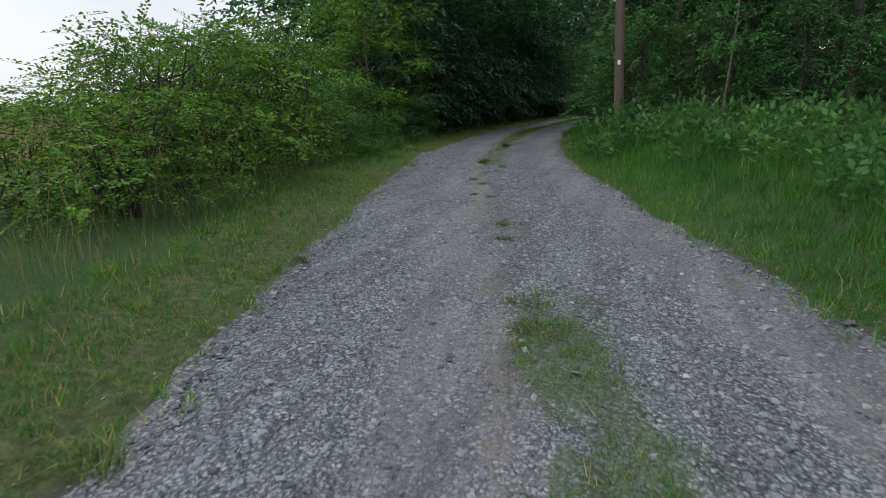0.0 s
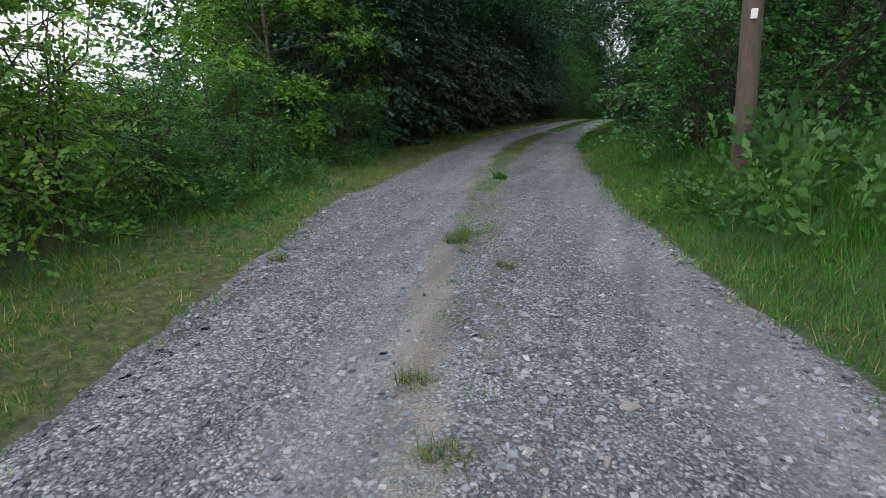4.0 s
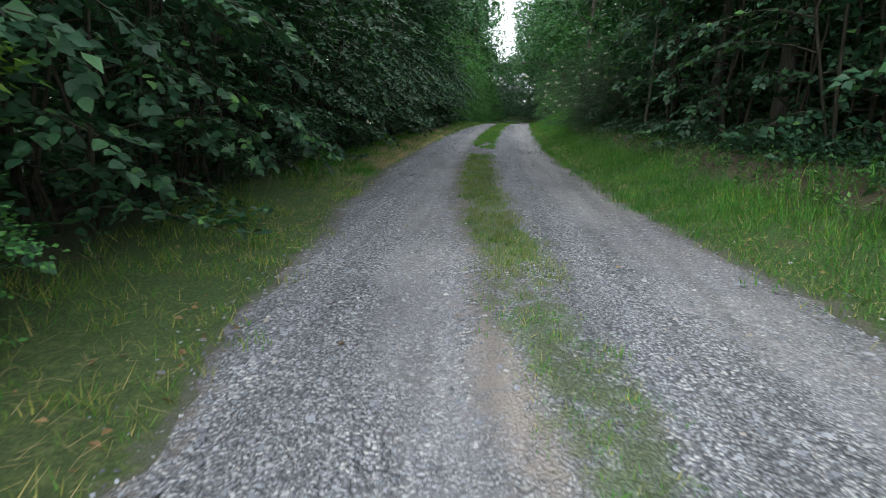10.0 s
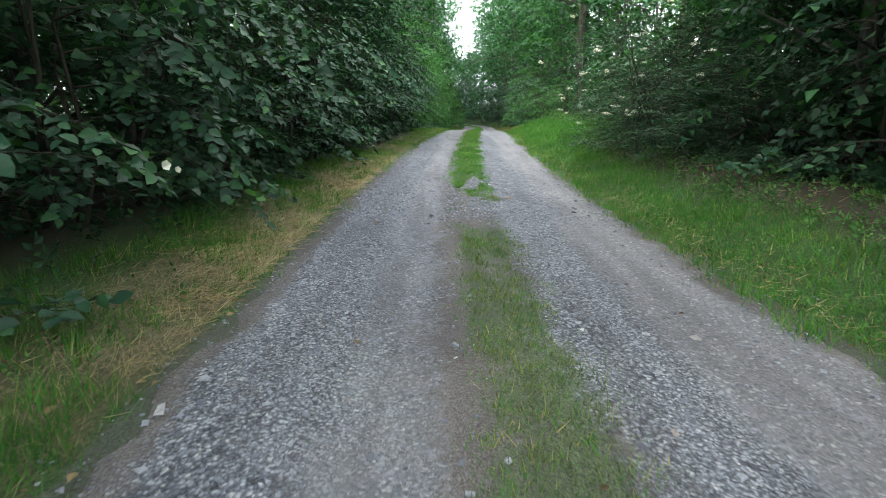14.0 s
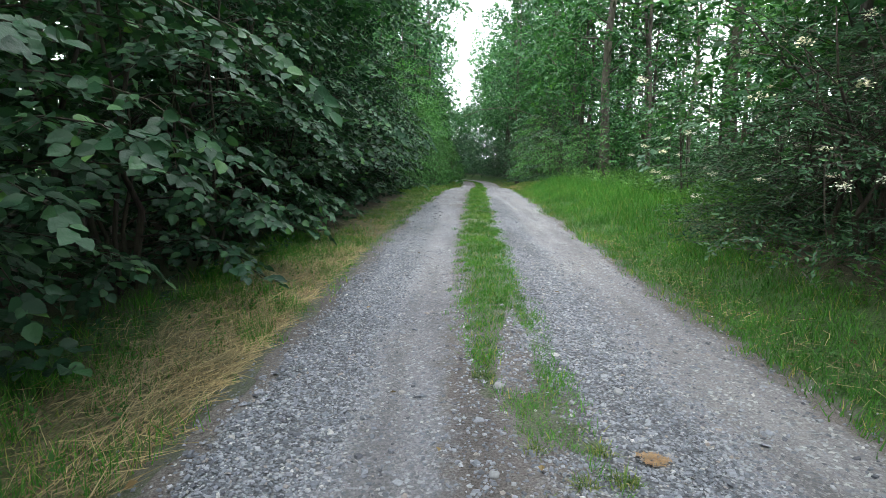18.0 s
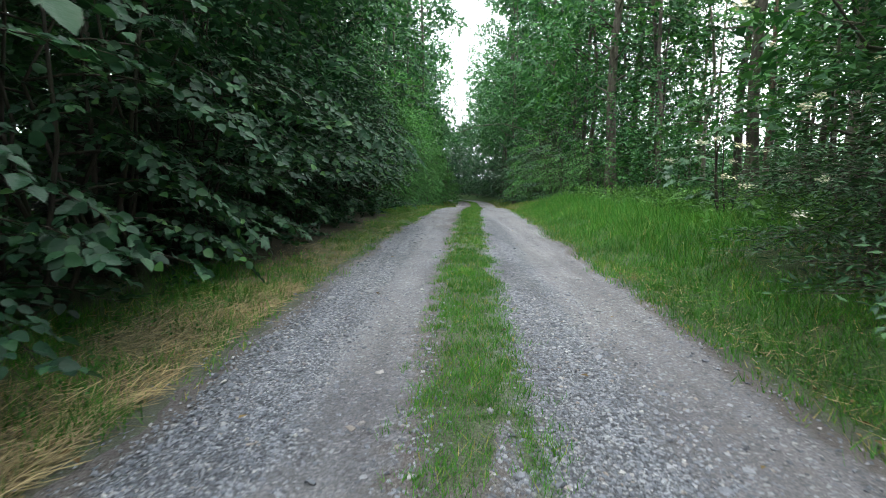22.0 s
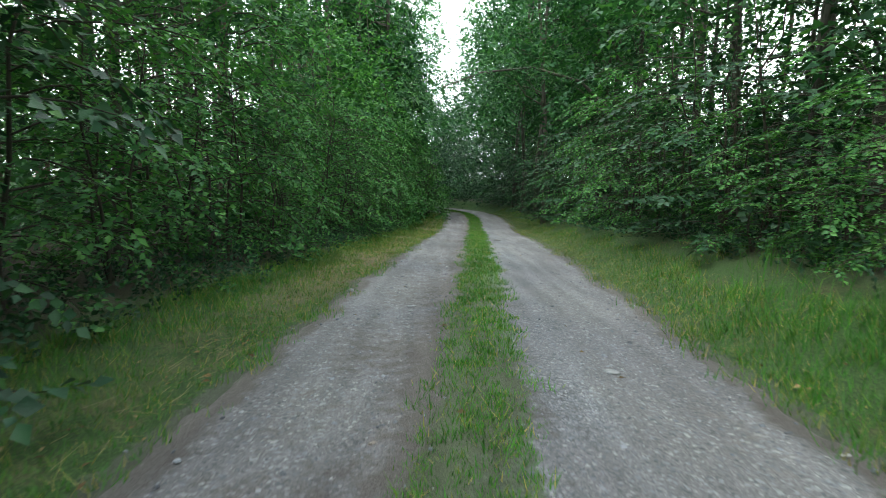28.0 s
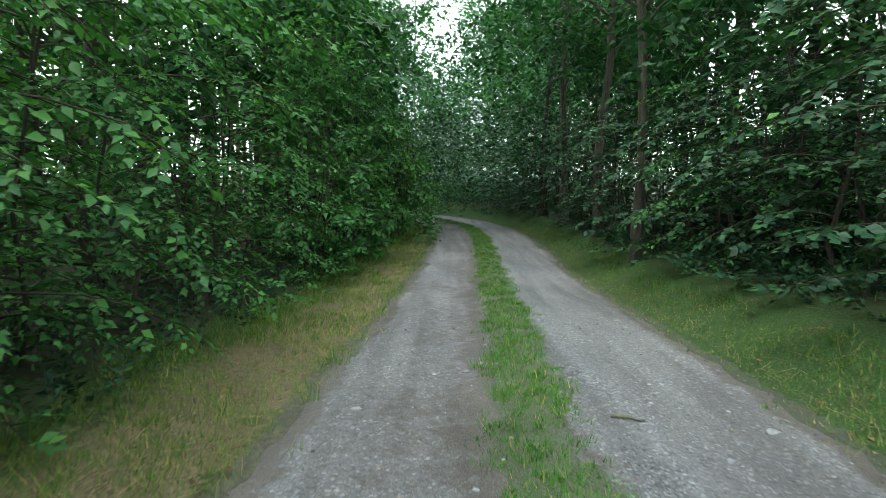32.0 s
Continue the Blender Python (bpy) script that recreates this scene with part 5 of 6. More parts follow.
grass("start_strip_grass", u, y, rng.uniform(0.01, 0.038, len(u)) * k, rng.uniform(0.002, 0.0045, len(u)), GRASS_TUFT, rng, 0.9, "low grey-green grass between the wheel lines", short=True)
u, y, k = tufts(1450, 18, 17, 25, -0.34, 0.36, 0.032, rng, lambda u, y: (np.abs(u - 0.03) < 0.22 + 0.06 * rng.normal(0, 1, len(u))) & (wave(at_lat(u, y), y, 3.0, 0.4) + rng.normal(0, 0.4, len(u)) > -0.6))
grass("wood_strip_grass", u, y, rng.uniform(0.02, 0.065, len(u)) * k, rng.uniform(0.003, 0.006, len(u)), GRASS_TUFT, rng, 0.9, "green grass between the wheel lines", short=True)
# tall grass under the hedge, on the right bank and in the field
u, y = scatter(9000, -1.5, 12, -6.5, -2.7, rng)
keep = wave(at_lat(u, y), y, 1.2, 0.4) + rng.normal(0, 0.4, len(u)) > -0.2
u, y = u[keep], y[keep]
grass("tall_hedge_grass", u, y, rng.uniform(0.12, 0.4, len(u)), rng.uniform(0.004, 0.008, len(u)), GRASS_TUFT, rng, 0.5, "tall grass at the foot of the hedge")
u, y = scatter(15000, 1, 48, 2.1, 5.0, rng)
keep = (wave(at_lat(u, y), y, 1.1, 2.4) + rng.normal(0, 0.4, len(u)) > 0.0) & ((y < 19) | (y > 32)) & ((y > 13) | (u < 2.7))
u, y = u[keep], y[keep]
grass("tall_bank_grass", u, y, rng.uniform(0.15, 0.38, len(u)), rng.uniform(0.005, 0.01, len(u)), GRASS, rng, 0.6, "tall lush grass on the bank")
u, y = scatter(9000, -2, 16, -22, -6.2, rng)
grass("field_grass", u, y, rng.uniform(0.4, 0.8, len(u)), rng.uniform(0.006, 0.012, len(u)), STRAW, rng, 0.35, "ripe yellow field grass", "field grass")
u, y, k = tufts(1900, 26, 21, 33, -2.75, -1.5, 0.05, rng, lambda u, y: wave(at_lat(u, y), y, 2.9, 1.1) + rng.normal(0, 0.4, len(u)) > 0.15)
grass("rest_verge_grass", u, y, rng.uniform(0.05, 0.15, len(u)) * k, rng.uniform(0.0035, 0.007, len(u)), GRASS, rng, 0.6, "green grass tufts between dry stalks", short=True)
u, y, k = tufts(2600, 20, 26.85, 34, -0.4, 0.42, 0.026, rng, lambda u, y: strip_grown(u, y) & (np.abs(u) < 0.27 + 0.07 * rng.normal(0, 1, len(u))) & (wave(at_lat(u, y), y, 5.0, 0.3) + rng.normal(0, 0.5, len(u)) > -0.35))
ok = strip_grown(u, y)
u, y, k = u[ok], y[ok], k[ok]
grass("rest_strip_grass", u, y, rng.uniform(0.02, 0.055, len(u)) * k, rng.uniform(0.003, 0.006, len(u)), GRASS, rng, 0.9, "low green grass tufts in the strip between the wheel lines", short=True)
u, y, k = tufts(1500, 26, 18, 33, 1.5, 2.4, 0.05, rng, lambda u, y: wave(at_lat(u, y), y, 2.4, 0.6) + rng.normal(0, 0.5, len(u)) > -0.3)
grass("rest_bank_grass", u, y, rng.uniform(0.04, 0.11, len(u)) * k, rng.uniform(0.003, 0.007, len(u)), GRASS, rng, 0.8, "bright green grass tufts on the bank", short=True)
# long cut stalks lying along the left edge, more of them where the shrubs begin
y = np.concatenate([rng.uniform(14.5, 28, 1200), rng.uniform(22.5, 32, 16500), rng.uniform(13, 72, 11000)])
u = -1.5 - 0.42 * np.abs(rng.normal(0, 1, len(y)))
keep = (u > -2.7) & (wave(at_lat(u, y), y, 1.5, 2.1) + rng.normal(0, 0.5, len(u)) > -0.25)
u, y = u[keep], y[keep]
yr = rng.uniform(46, 72, 4500)
ur = 1.65 + 0.4 * np.abs(rng.normal(0, 1, len(yr)))
yb = rng.uniform(14, 33, 4500)
ub = np.where(rng.random(len(yb)) < 0.5, 1.6 + 0.2 * np.abs(rng.normal(0, 1, len(yb))), rng.uniform(2.3, 3.3, len(yb)))
u, y = np.concatenate([u, ur, ub]), np.concatenate([y, yr, yb])
x = at_lat(u, y)
n = len(x)
a = 1.1 + rng.normal(0, 0.8, n) + np.pi * (rng.random(n) < 0.5)
ln = rng.uniform(0.05, 0.18, n) * np.where(y < 23, 0.7, 1.0)
foot = np.stack([x, y, land(x, y) + rng.uniform(0.004, 0.05, n)], 1)
tip = foot + np.stack([np.cos(a) * ln, np.sin(a) * ln, rng.uniform(-0.02, 0.05, n)], 1)
tip[:, 2] = np.maximum(tip[:, 2], land(tip[:, 0], tip[:, 1]) + 0.006)
thick = np.stack([-np.sin(a), np.cos(a), np.full(n, 0.5)], 1) * (rng.uniform(0.001, 0.0024, n) * (0.45 + 0.55 * smooth(21, 25, y) * smooth(42, 36, y)))[:, None]
v = np.stack([foot - thick, foot + thick, tip + thick * 0.6, tip - thick * 0.6], 1).reshape(-1, 3)
f = (np.array([(0, 1, 2), (0, 2, 3)])[None] + (np.arange(n) * 4)[:, None, None]).reshape(-1, 3)
tagged(piece("cut_straw", v, f, STRAW), "long dry cut stalks lying along the track edge", "straw", kind="stuff")


# upright stubble between the lying stalks
y = rng.uniform(22.0, 34.5, 9000)
u = -1.5 - 0.45 * np.abs(rng.normal(0, 1, len(y)))
keep = (u > -2.6) & (wave(at_lat(u, y), y, 2.2, 0.3) + rng.normal(0, 0.5, len(u)) > -0.3)
u, y = u[keep], y[keep]
grass("verge_stubble", u, y, rng.uniform(0.03, 0.11, len(u)), rng.uniform(0.002, 0.0042, len(u)), STRAW, rng, 1.1, "dry tan stubble on the verge", "straw", short=True)

# tan fallen leaves on the verges, a few on the track
n = 2200
y = rng.uniform(8, 72, n)
u = np.where(rng.random(n) < 0.5, -1.4 - 0.5 * np.abs(rng.normal(0, 1, n)), 1.5 + 0.5 * np.abs(rng.normal(0, 1, n)))
stray = rng.random(n) < 0.06
u = np.where(stray, rng.uniform(-1.2, 1.3, n), u)
x = at_lat(u, y)
z = land(x, y) + np.where((u > edge_left(y)) & (u < edge_right(y)), track_z(u, y, x), 0.0) + rng.uniform(0.008, 0.03, n)
a = rng.uniform(0, 6.283, n)
fallen = Soup()
fallen.add(*blades_of_leaf(np.stack([x, y, z], 1), np.stack([np.cos(a), np.sin(a), rng.normal(0, 0.15, n)], 1), unit(np.array([[0, 0, 1.0]]) + rng.normal(0, 0.25, (n, 3))), rng.uniform(0.025, 0.055, n), 0.6, False))
tagged(fallen.make("fallen_leaves", DEAD_LEAF), "tan fallen leaves scattered on the verges", "leaves", kind="stuff")


# ---- nettles and brambles on the bank and at the foot of the shrubs ----
def herbs(name, spots, height, leaf, seed, label, mat=LEAF_HERB, per=9):
    rng = np.random.default_rng(seed)
    lv, tw = Soup(), Soup()
    u, y = np.array([p[0] for p in spots]), np.array([p[1] for p in spots])
    x = at_lat(u, y)
    n = len(x)
    way = unit(np.array([[0, 0, 1.0]]) + rng.normal(0, 0.35, (n, 3)))
    p = np.stack([x, y, land(x, y) - 0.02], 1)
    sprays(lv, tw, p, way, height * rng.uniform(0.6, 1.2, n), per, np.full(n, leaf), rng, 0.6, False, 0.15)
    ob = lv.make(name, mat)
    return tagged(ob, label, "undergrowth", kind="stuff")


def make_clump(name, seed, spread, height, leaf, shoots, mat):
    """Upright leafy stems from one foot."""
    rng = np.random.default_rng(seed)
    root = new(name)
    lv, tw = Soup(), Soup()
    a, r = rng.uniform(0, 6.283, shoots), spread * np.sqrt(rng.random(shoots))
    p = np.stack([np.cos(a) * r, np.sin(a) * r, np.full(shoots, -0.03)], 1)
    way = unit(np.array([[0, 0, 1.0]]) + np.stack([np.cos(a), np.sin(a), 0 * a], 1) * 0.3 + rng.normal(0, 0.25, (shoots, 3)))
    sprays(lv, tw, p, way, height * rng.uniform(0.55, 1.15, shoots), 10, np.full(shoots, leaf), rng, 0.6, False, 0.12)
    tagged(lv.make("foliage", mat, root, flat=False), kind="stuff")
    tagged(tw.make("stalk_mass", mat, root), kind="stuff")
    return root


rng = np.random.default_rng(221)
nettles = [tagged(make_clump("nettle_clump", 222 + i, 0.34, 0.56, 0.095, 26, LEAF_HERB), "clump of bright green nettles on the bank", "nettles", "nettles on the bank") for i in range(3)]
sp = [(u, y) for u, y in field_spots(1, 3.0, 12.5, 2.5, 5.6, 78, 229, 0.42) if u > 2.5 + 0.4 * math.sin(y * 1.3)]
sp += [(2.15, 10.3), (2.0, 10.9), (2.55, 10.7), (2.1, 11.5), (2.75, 11.3), (2.3, 9.7)]
row(nettles, sp, 230, (0.8, 1.2), (0.8, 1.15), 0.0)
herbs("verge_herbs", [(rng.uniform(3.0, 7.0), rng.uniform(32.5, 47)) for _ in range(900)], 0.55, 0.09, 223, "light green herbs at the edge of the wood")
weeds = [tagged(make_clump("weed_clump", 240 + i, 0.26, 0.42, 0.08, 20, LEAF_HERB), "leafy green weeds at the foot of the shrubs", "weeds", "weeds on the left verge") for i in range(2)]
row(weeds, field_spots(-1, 8.5, 14, 2.5, 3.6, 22, 241, 0.36), 242, (0.8, 1.15), (0.7, 1.1), 0.0)
plant = make_clump("weed", 247, 0.06, 0.13, 0.05, 34, LEAF_HERB)
plant.matrix_basis = Matrix.Translation((-3.3, 13.25, float(land(-3.3, 13.25)) + 0.02))
tagged(plant, "small dark green weed growing in the middle of the track", "weed", "tufts on the track")
herbs("left_wood_herbs", [(-rng.uniform(2.5, 4.2), rng.uniform(46, 74)) for _ in range(1000)], 0.4, 0.07, 225, "green herbs at the foot of the shrubs", LEAF_HAZEL)
herbs("verge_clover", [(1.62 + 0.5 * abs(rng.normal(0, 1)), rng.uniform(19, 35)) for _ in range(1300)], 0.1, 0.03, 231, "low broad-leaved herbs in the verge grass", per=5)
herbs("left_verge_weeds", [(-1.75 - 0.4 * abs(rng.normal(0, 1)), rng.uniform(20, 34)) for _ in range(260)], 0.12, 0.035, 232, "small leafy weeds between dry stalks", per=6)
herbs("litter_herbs", [(2.35 + 0.5 * abs(rng.normal(0, 1)), rng.uniform(16.5, 31)) for _ in range(620)], 0.17, 0.05, 234, "small green herbs growing through brown leaf litter", per=6)
herbs("right_edge_herbs", [(rng.uniform(2.6, 4.4), rng.uniform(46, 70)) for _ in range(900)], 0.4, 0.08, 228, "dark green herbs at the foot of the shrubs", LEAF_HAZEL)
herbs("left_shade_herbs", [(-rng.uniform(2.5, 3.8), rng.uniform(15, 46)) for _ in range(500)], 0.3, 0.07, 227, "dark green herbs under the hazels", LEAF_HAZEL)
herbs("right_shade_herbs", [(rng.uniform(2.9, 5.0), rng.uniform(17, 31)) for _ in range(800)], 0.38, 0.08, 226, "green herbs in the shade of the wood", LEAF_HAZEL)


herbs("verge_rosettes", [(-1.95 - 0.4 * abs(rng.normal(0, 1)), rng.uniform(9.0, 12.3)) for _ in range(260)], 0.09, 0.04, 233, "low light green leafy weeds on the mown verge", LEAF_LIGHT, per=5)


def dead_stalks(x, y, count, height, seed):
    """Bare brown stems of last year, bent at the top."""
    rng = np.random.default_rng(seed)
    root = tagged(new("dead_stalk_clump"), "clump of dry brown stalks among the nettles", "dry stalks", "dry stalks by the pole")
    for _ in range(count):
        a, r, h = rng.uniform(0, 6.283), rng.uniform(0.02, 0.3), height * rng.uniform(0.6, 1.15)
        p = np.array([np.cos(a) * r, np.sin(a) * r, -0.05])
        d = np.array([np.cos(a), np.sin(a), 0]) * rng.uniform(0.05, 0.4) + rng.normal(0, 0.08, 3)
        t = np.linspace(0, 1, 5)[:, None]
        st = Soup()
        st.add(*tube(p + d * h * t ** 2 + np.array([0, 0, 1.0]) * h * (t - 0.15 * t ** 3), np.linspace(0.006, 0.0025, 5), 4))
        st.make("stalk", BARK_RED, root, flat=False)
    root.matrix_basis = Matrix.Translation((x, y, float(land(x, y))))


for i, (x, y) in enumerate([(0.1, 12.3), (0.7, 12.9), (1.3, 12.2), (-0.35, 12.6), (1.9, 12.7), (0.95, 11.7)]):
    dead_stalks(x, y, 12, 0.85, 560 + i)

# tall flowering grasses before the hedge
n = 90
y, u = rng.uniform(1.2, 5.2, n), -rng.uniform(2.8, 4.0, n)
x = at_lat(u, y)
foot = np.stack([x, y, land(x, y) - 0.02], 1)
lean = rng.normal(0, 0.16, (n, 3)) * np.array([1, 1, 0])
h = rng.uniform(0.5, 0.85, n)[:, None]
tip = foot + np.array([0, 0, 1.0]) * h + lean
side = unit(rng.normal(0, 1, (n, 3)) * np.array([1, 1, 0]))
ears = Soup()
ears.add(np.stack([foot - side * 0.0016, foot + side * 0.0016, tip + side * 0.001, tip - side * 0.001], 1), (np.array([(0, 1, 2), (0, 2, 3)])[None] + (np.arange(n) * 4)[:, None, None]).reshape(-1, 3))
for k in range(14):
    q = tip + unit(lean * 2 + np.array([0, 0, 1.0])) * (0.012 * k - 0.03)
    ears.add(*blades_of_leaf(q, unit(rng.normal(0, 0.6, (n, 3)) + np.array([0, 0, 1.0])), unit(rng.normal(0, 1, (n, 3))), np.full(n, 0.022), 0.35, False))
tagged(ears.make("flowering_grass", STRAW), "tall pale flowering grasses before the hedge", "grass", kind="stuff")


# ---- gravel stones on the track ----
def stones(n, y0, y1, seed, smin=0.008, smax=0.023, verge=False, plain=False, dense=False):
    rng = np.random.default_rng(seed)
    y = y0 + (y1 - y0) * rng.random(n) ** (1.4 if dense else 1.0)
    u = edge_left(y) + 0.08 + (edge_right(y) - edge_left(y) - 0.16) * rng.random(n)
    if verge:
        off = np.abs(rng.normal(0, 0.17, n)) - 0.24
        u = np.where(rng.random(n) < 0.5, edge_left(y) - off, edge_right(y) + off)
    worn = np.maximum(np.exp(-((u + 0.55) / 0.27) ** 4), np.exp(-((u - 1.12) / 0.38) ** 4)) * (0.3 + 0.5 * smooth(14, 22, y))
    worn = np.maximum(worn, 0.9 * np.exp(-((u + 0.24) / 0.13) ** 2) * smooth(20, 15, y))
    mid = np.exp(-(u / 0.27) ** 4) * np.minimum(1.0, strip_growth(y) * 1.6)
    if dense:
        rut = np.maximum(np.exp(-((u + 0.5) / 0.26) ** 4), np.exp(-((u - 1.24) / 0.34) ** 6)) * (0.92 + 0.08 * wave(u, y, 3.0))
        worn = np.maximum(rut, 1 - smooth(25.6, 26.6, y) * smooth(34.0, 29.0, y))
        worn = np.maximum(worn, 0.6 * np.exp(-((u + 0.12) / 0.13) ** 4) * smooth(28.2, 27.6, y))
        mid = mid * strip_grown(u, y)
    if not verge:
        worn = np.maximum(worn, smooth(13, 17, y) * (1 - np.minimum(smooth(0.06, 0.26, u - edge_left(y)), smooth(0.06, 0.24, edge_right(y) - u))))
    keep = (rng.random(n) > np.maximum(np.maximum(worn, mid), 0.82 * smooth(33, 42, y))) | plain
    u, y = u[keep], y[keep]
    n = len(u)
    x = at_lat(u, y)
    s = (smin + (smax - smin) * rng.random(n) ** 1.7) * (1 + (rng.random(n) < 0.04) * rng.uniform(0.2, 1.0, n))
    corner = np.array([(-1, -1, -0.7), (1, -1, -0.7), (1, 1, -0.7), (-1, 1, -0.7), (-0.7, -0.7, 0.6), (0.7, -0.7, 0.6), (0.7, 0.7, 0.6), (-0.7, 0.7, 0.6)])
    v = corner[None] + rng.uniform(-0.38, 0.38, (n, 8, 3))
    v = v * rng.uniform(0.6, 1.2, (n, 1, 3)) * np.array([1.1, 0.95, 0.55]) * (s * 0.62)[:, None, None]
    a, t = rng.uniform(0, 6.283, n), rng.normal(0, 0.35, n)
    ca, sa, ct, stn = np.cos(a), np.sin(a), np.cos(t), np.sin(t)
    v = np.stack([v[..., 0], v[..., 1] * ct[:, None] - v[..., 2] * stn[:, None], v[..., 1] * stn[:, None] + v[..., 2] * ct[:, None]], -1)
    v = np.stack([v[..., 0] * ca[:, None] - v[..., 1] * sa[:, None], v[..., 0] * sa[:, None] + v[..., 1] * ca[:, None], v[..., 2]], -1)
    z = land(x, y) + track_z(u, y, x) * (0.0 if verge else 1.0) + s * 0.12
    if not plain:
        v += np.stack([x, y, z + verge * 0.004], 1)[:, None]
    f = np.array([(4, 5, 6), (4, 6, 7), (0, 1, 5), (0, 5, 4), (1, 2, 6), (1, 6, 5), (2, 3, 7), (2, 7, 6), (3, 0, 4), (3, 4, 7)])
    return v.reshape(-1, 3), (f[None] + (np.arange(n) * 8)[:, None, None]).reshape(-1, 3)


v, f = stones(36000, -0.5, 60, 301, 0.007, 0.022)
tagged(piece("loose_gravel", v, f, STONE), "loose crushed grey stones on the track", "gravel", kind="stuff")
v, f = stones(11000, 0.4, 12.0, 304, 0.009, 0.026)
tagged(piece("coarse_gravel", v, f, STONE), "coarse crushed grey stones on the open stretch of track", "gravel", kind="stuff")
v, f = stones(50000, 25.6, 32.0, 303, 0.0065, 0.0165, dense=True)
tagged(piece("fine_gravel", v, f, STONE), "crushed slate-grey stones lying thick on the track", "gravel", kind="stuff")
v, f = stones(6500, -0.5, 66, 302, 0.005, 0.013, verge=True)
tagged(piece("edge_gravel", v, f, STONE), "small stones strewn along the track edges", "gravel", kind="stuff")

v, f = stones(6000, 13.0, 36.0, 305, 0.005, 0.014, verge=True)
tagged(piece("edge_gravel", v, f, STONE), "small stones pressed into the bare earth of the edges", "gravel", kind="stuff")

# larger stones that lie free on the stretch where the camera rests
rng = np.random.default_rng(311)
shapes = []
for i in range(8):
    sv, sf = stones(1, 0.0, 0.01, 320 + i, 0.02, 0.021, plain=True)
    shapes.append(tri_mesh("stone", sv, sf, STONE))
for i in range(300):
    y = rng.uniform(25.6, 30.5) if i < 200 else rng.uniform(0.8, 9.0)
    u = rng.uniform(-1.25, 1.35) if i < 240 else rng.normal(0.0, 0.14)
    while abs(u) < 0.27 and i < 240:
        u = rng.uniform(-1.25, 1.35)
    k = rng.uniform(0.7, 1.5)
    x = float(at_lat(u, y))
    st = new("stone", shapes[i % 8])
    st.parent = road
    st.matrix_basis = Matrix.LocRotScale((x, y, float(land(x, y) + track_z(u, y, x)) + 0.004 * k), Euler((rng.normal(0, 0.2), rng.normal(0, 0.2), rng.uniform(0, 6.28))), (k, k * rng.uniform(0.7, 1.1), k * rng.uniform(0.75, 1.1)))


# ---- small things ----
def tuft_thing(x, y, r, h, seed, label):
    """One grass tuft: blades leaning out from a common foot."""
    rng = np.random.default_rng(seed)
    n = int(150 * r / 0.1)
    a = rng.uniform(0, 2 * np.pi, n)
    d = np.stack([np.cos(a), np.sin(a), np.zeros(n)], 1)
    b = rng.uniform(0, 2 * np.pi, n)
    lean = np.stack([np.cos(b), np.sin(b), np.zeros(n)], 1)
    foot = d * (r * rng.random(n) ** 0.7)[:, None] * np.array([1.0, 0.7, 1.0]) + np.array([0, 0, -0.01])
    side = np.stack([-np.sin(b), np.cos(b), np.zeros(n)], 1) * rng.uniform(0.0013, 0.0028, n)[:, None]
    hh = h * rng.uniform(0.35, 1.1, n)[:, None]
    mid = foot + lean * (h * rng.uniform(0.1, 0.4, n))[:, None] + d * r * 0.1 + np.array([[0, 0, 1.0]]) * hh * 0.7
    tip = foot + lean * (h * rng.uniform(0.3, 1.2, n))[:, None] + d * r * 0.25 + np.array([[0, 0, 1.0]]) * hh * rng.uniform(0.6, 1.05, n)[:, None]
    v = np.stack([foot - side, foot + side, mid + side * 0.8, mid - side * 0.8, tip], 1).reshape(-1, 3)
    f = (np.array([(0, 1, 2), (0, 2, 3), (3, 2, 4)])[None] + (np.arange(n) * 5)[:, None, None]).reshape(-1, 3)
    ob = tagged(piece("grass_tuft", v, f, GRASS_TUFT), label, "grass tuft", "tufts on the track")
    u = float(lateral(x, y))
    on = float(edge_left(y)) < u < float(edge_right(y))
    ob.matrix_basis = Matrix.Translation((x, y, float(land(x, y)) + (float(track_z(u, y, x)) if on else 0.0)))
    return ob


for i, (x, y, r, h) in enumerate([(-1.03, 4.15, 0.08, 0.06), (-0.41, 2.43, 0.15, 0.05), (-0.57, 2.81, 0.13, 0.05), (-1.17, 4.66, 0.06, 0.07), (-1.67, 6.11, 0.06, 0.05), (-1.94, 6.28, 0.06, 0.05), (-2.06, 7.07, 0.09, 0.06),
                                   (-2.32, 7.5, 0.08, 0.06), (-2.31, 9.09, 0.07, 0.07), (-2.81, 9.63, 0.11, 0.12), (-2.83, 9.87, 0.08, 0.10)]):
    tuft_thing(x, y, r, h, 500 + i, "small green grass tuft growing in the gravel")
for i, (x, y, r, h) in enumerate([(-1.56, 0.99, 0.12, 0.08), (-3.87, 8.81, 0.07, 0.06), (-2.28, 3.14, 0.07, 0.06), (-4.89, 12.19, 0.08, 0.06)]):
    tuft_thing(x, y, r, h, 530 + i, "small green grass tuft at the gravel edge")

for i, (x, y, r, h) in enumerate([(-4.21, 27.0, 0.06, 0.07), (-4.36, 26.97, 0.05, 0.05), (-4.5, 27.2, 0.05, 0.05), (-4.66, 27.97, 0.06, 0.05), (-4.24, 27.2, 0.05, 0.06)]):
    tuft_thing(x, y, r, h, 540 + i, "small bright green grass tuft between grey stones")

PALE, pn, pl, pb = material("pale_stone")
co = pn.new("ShaderNodeTexCoord").outputs["Object"]
pr = ramp(pn, [(0.3, (0.17, 0.185, 0.205)), (0.7, (0.33, 0.345, 0.36))])
pl.new(noise_node(pn, pl, 30.0, 5.0, src=co).outputs["Fac"], pr.inputs[0])
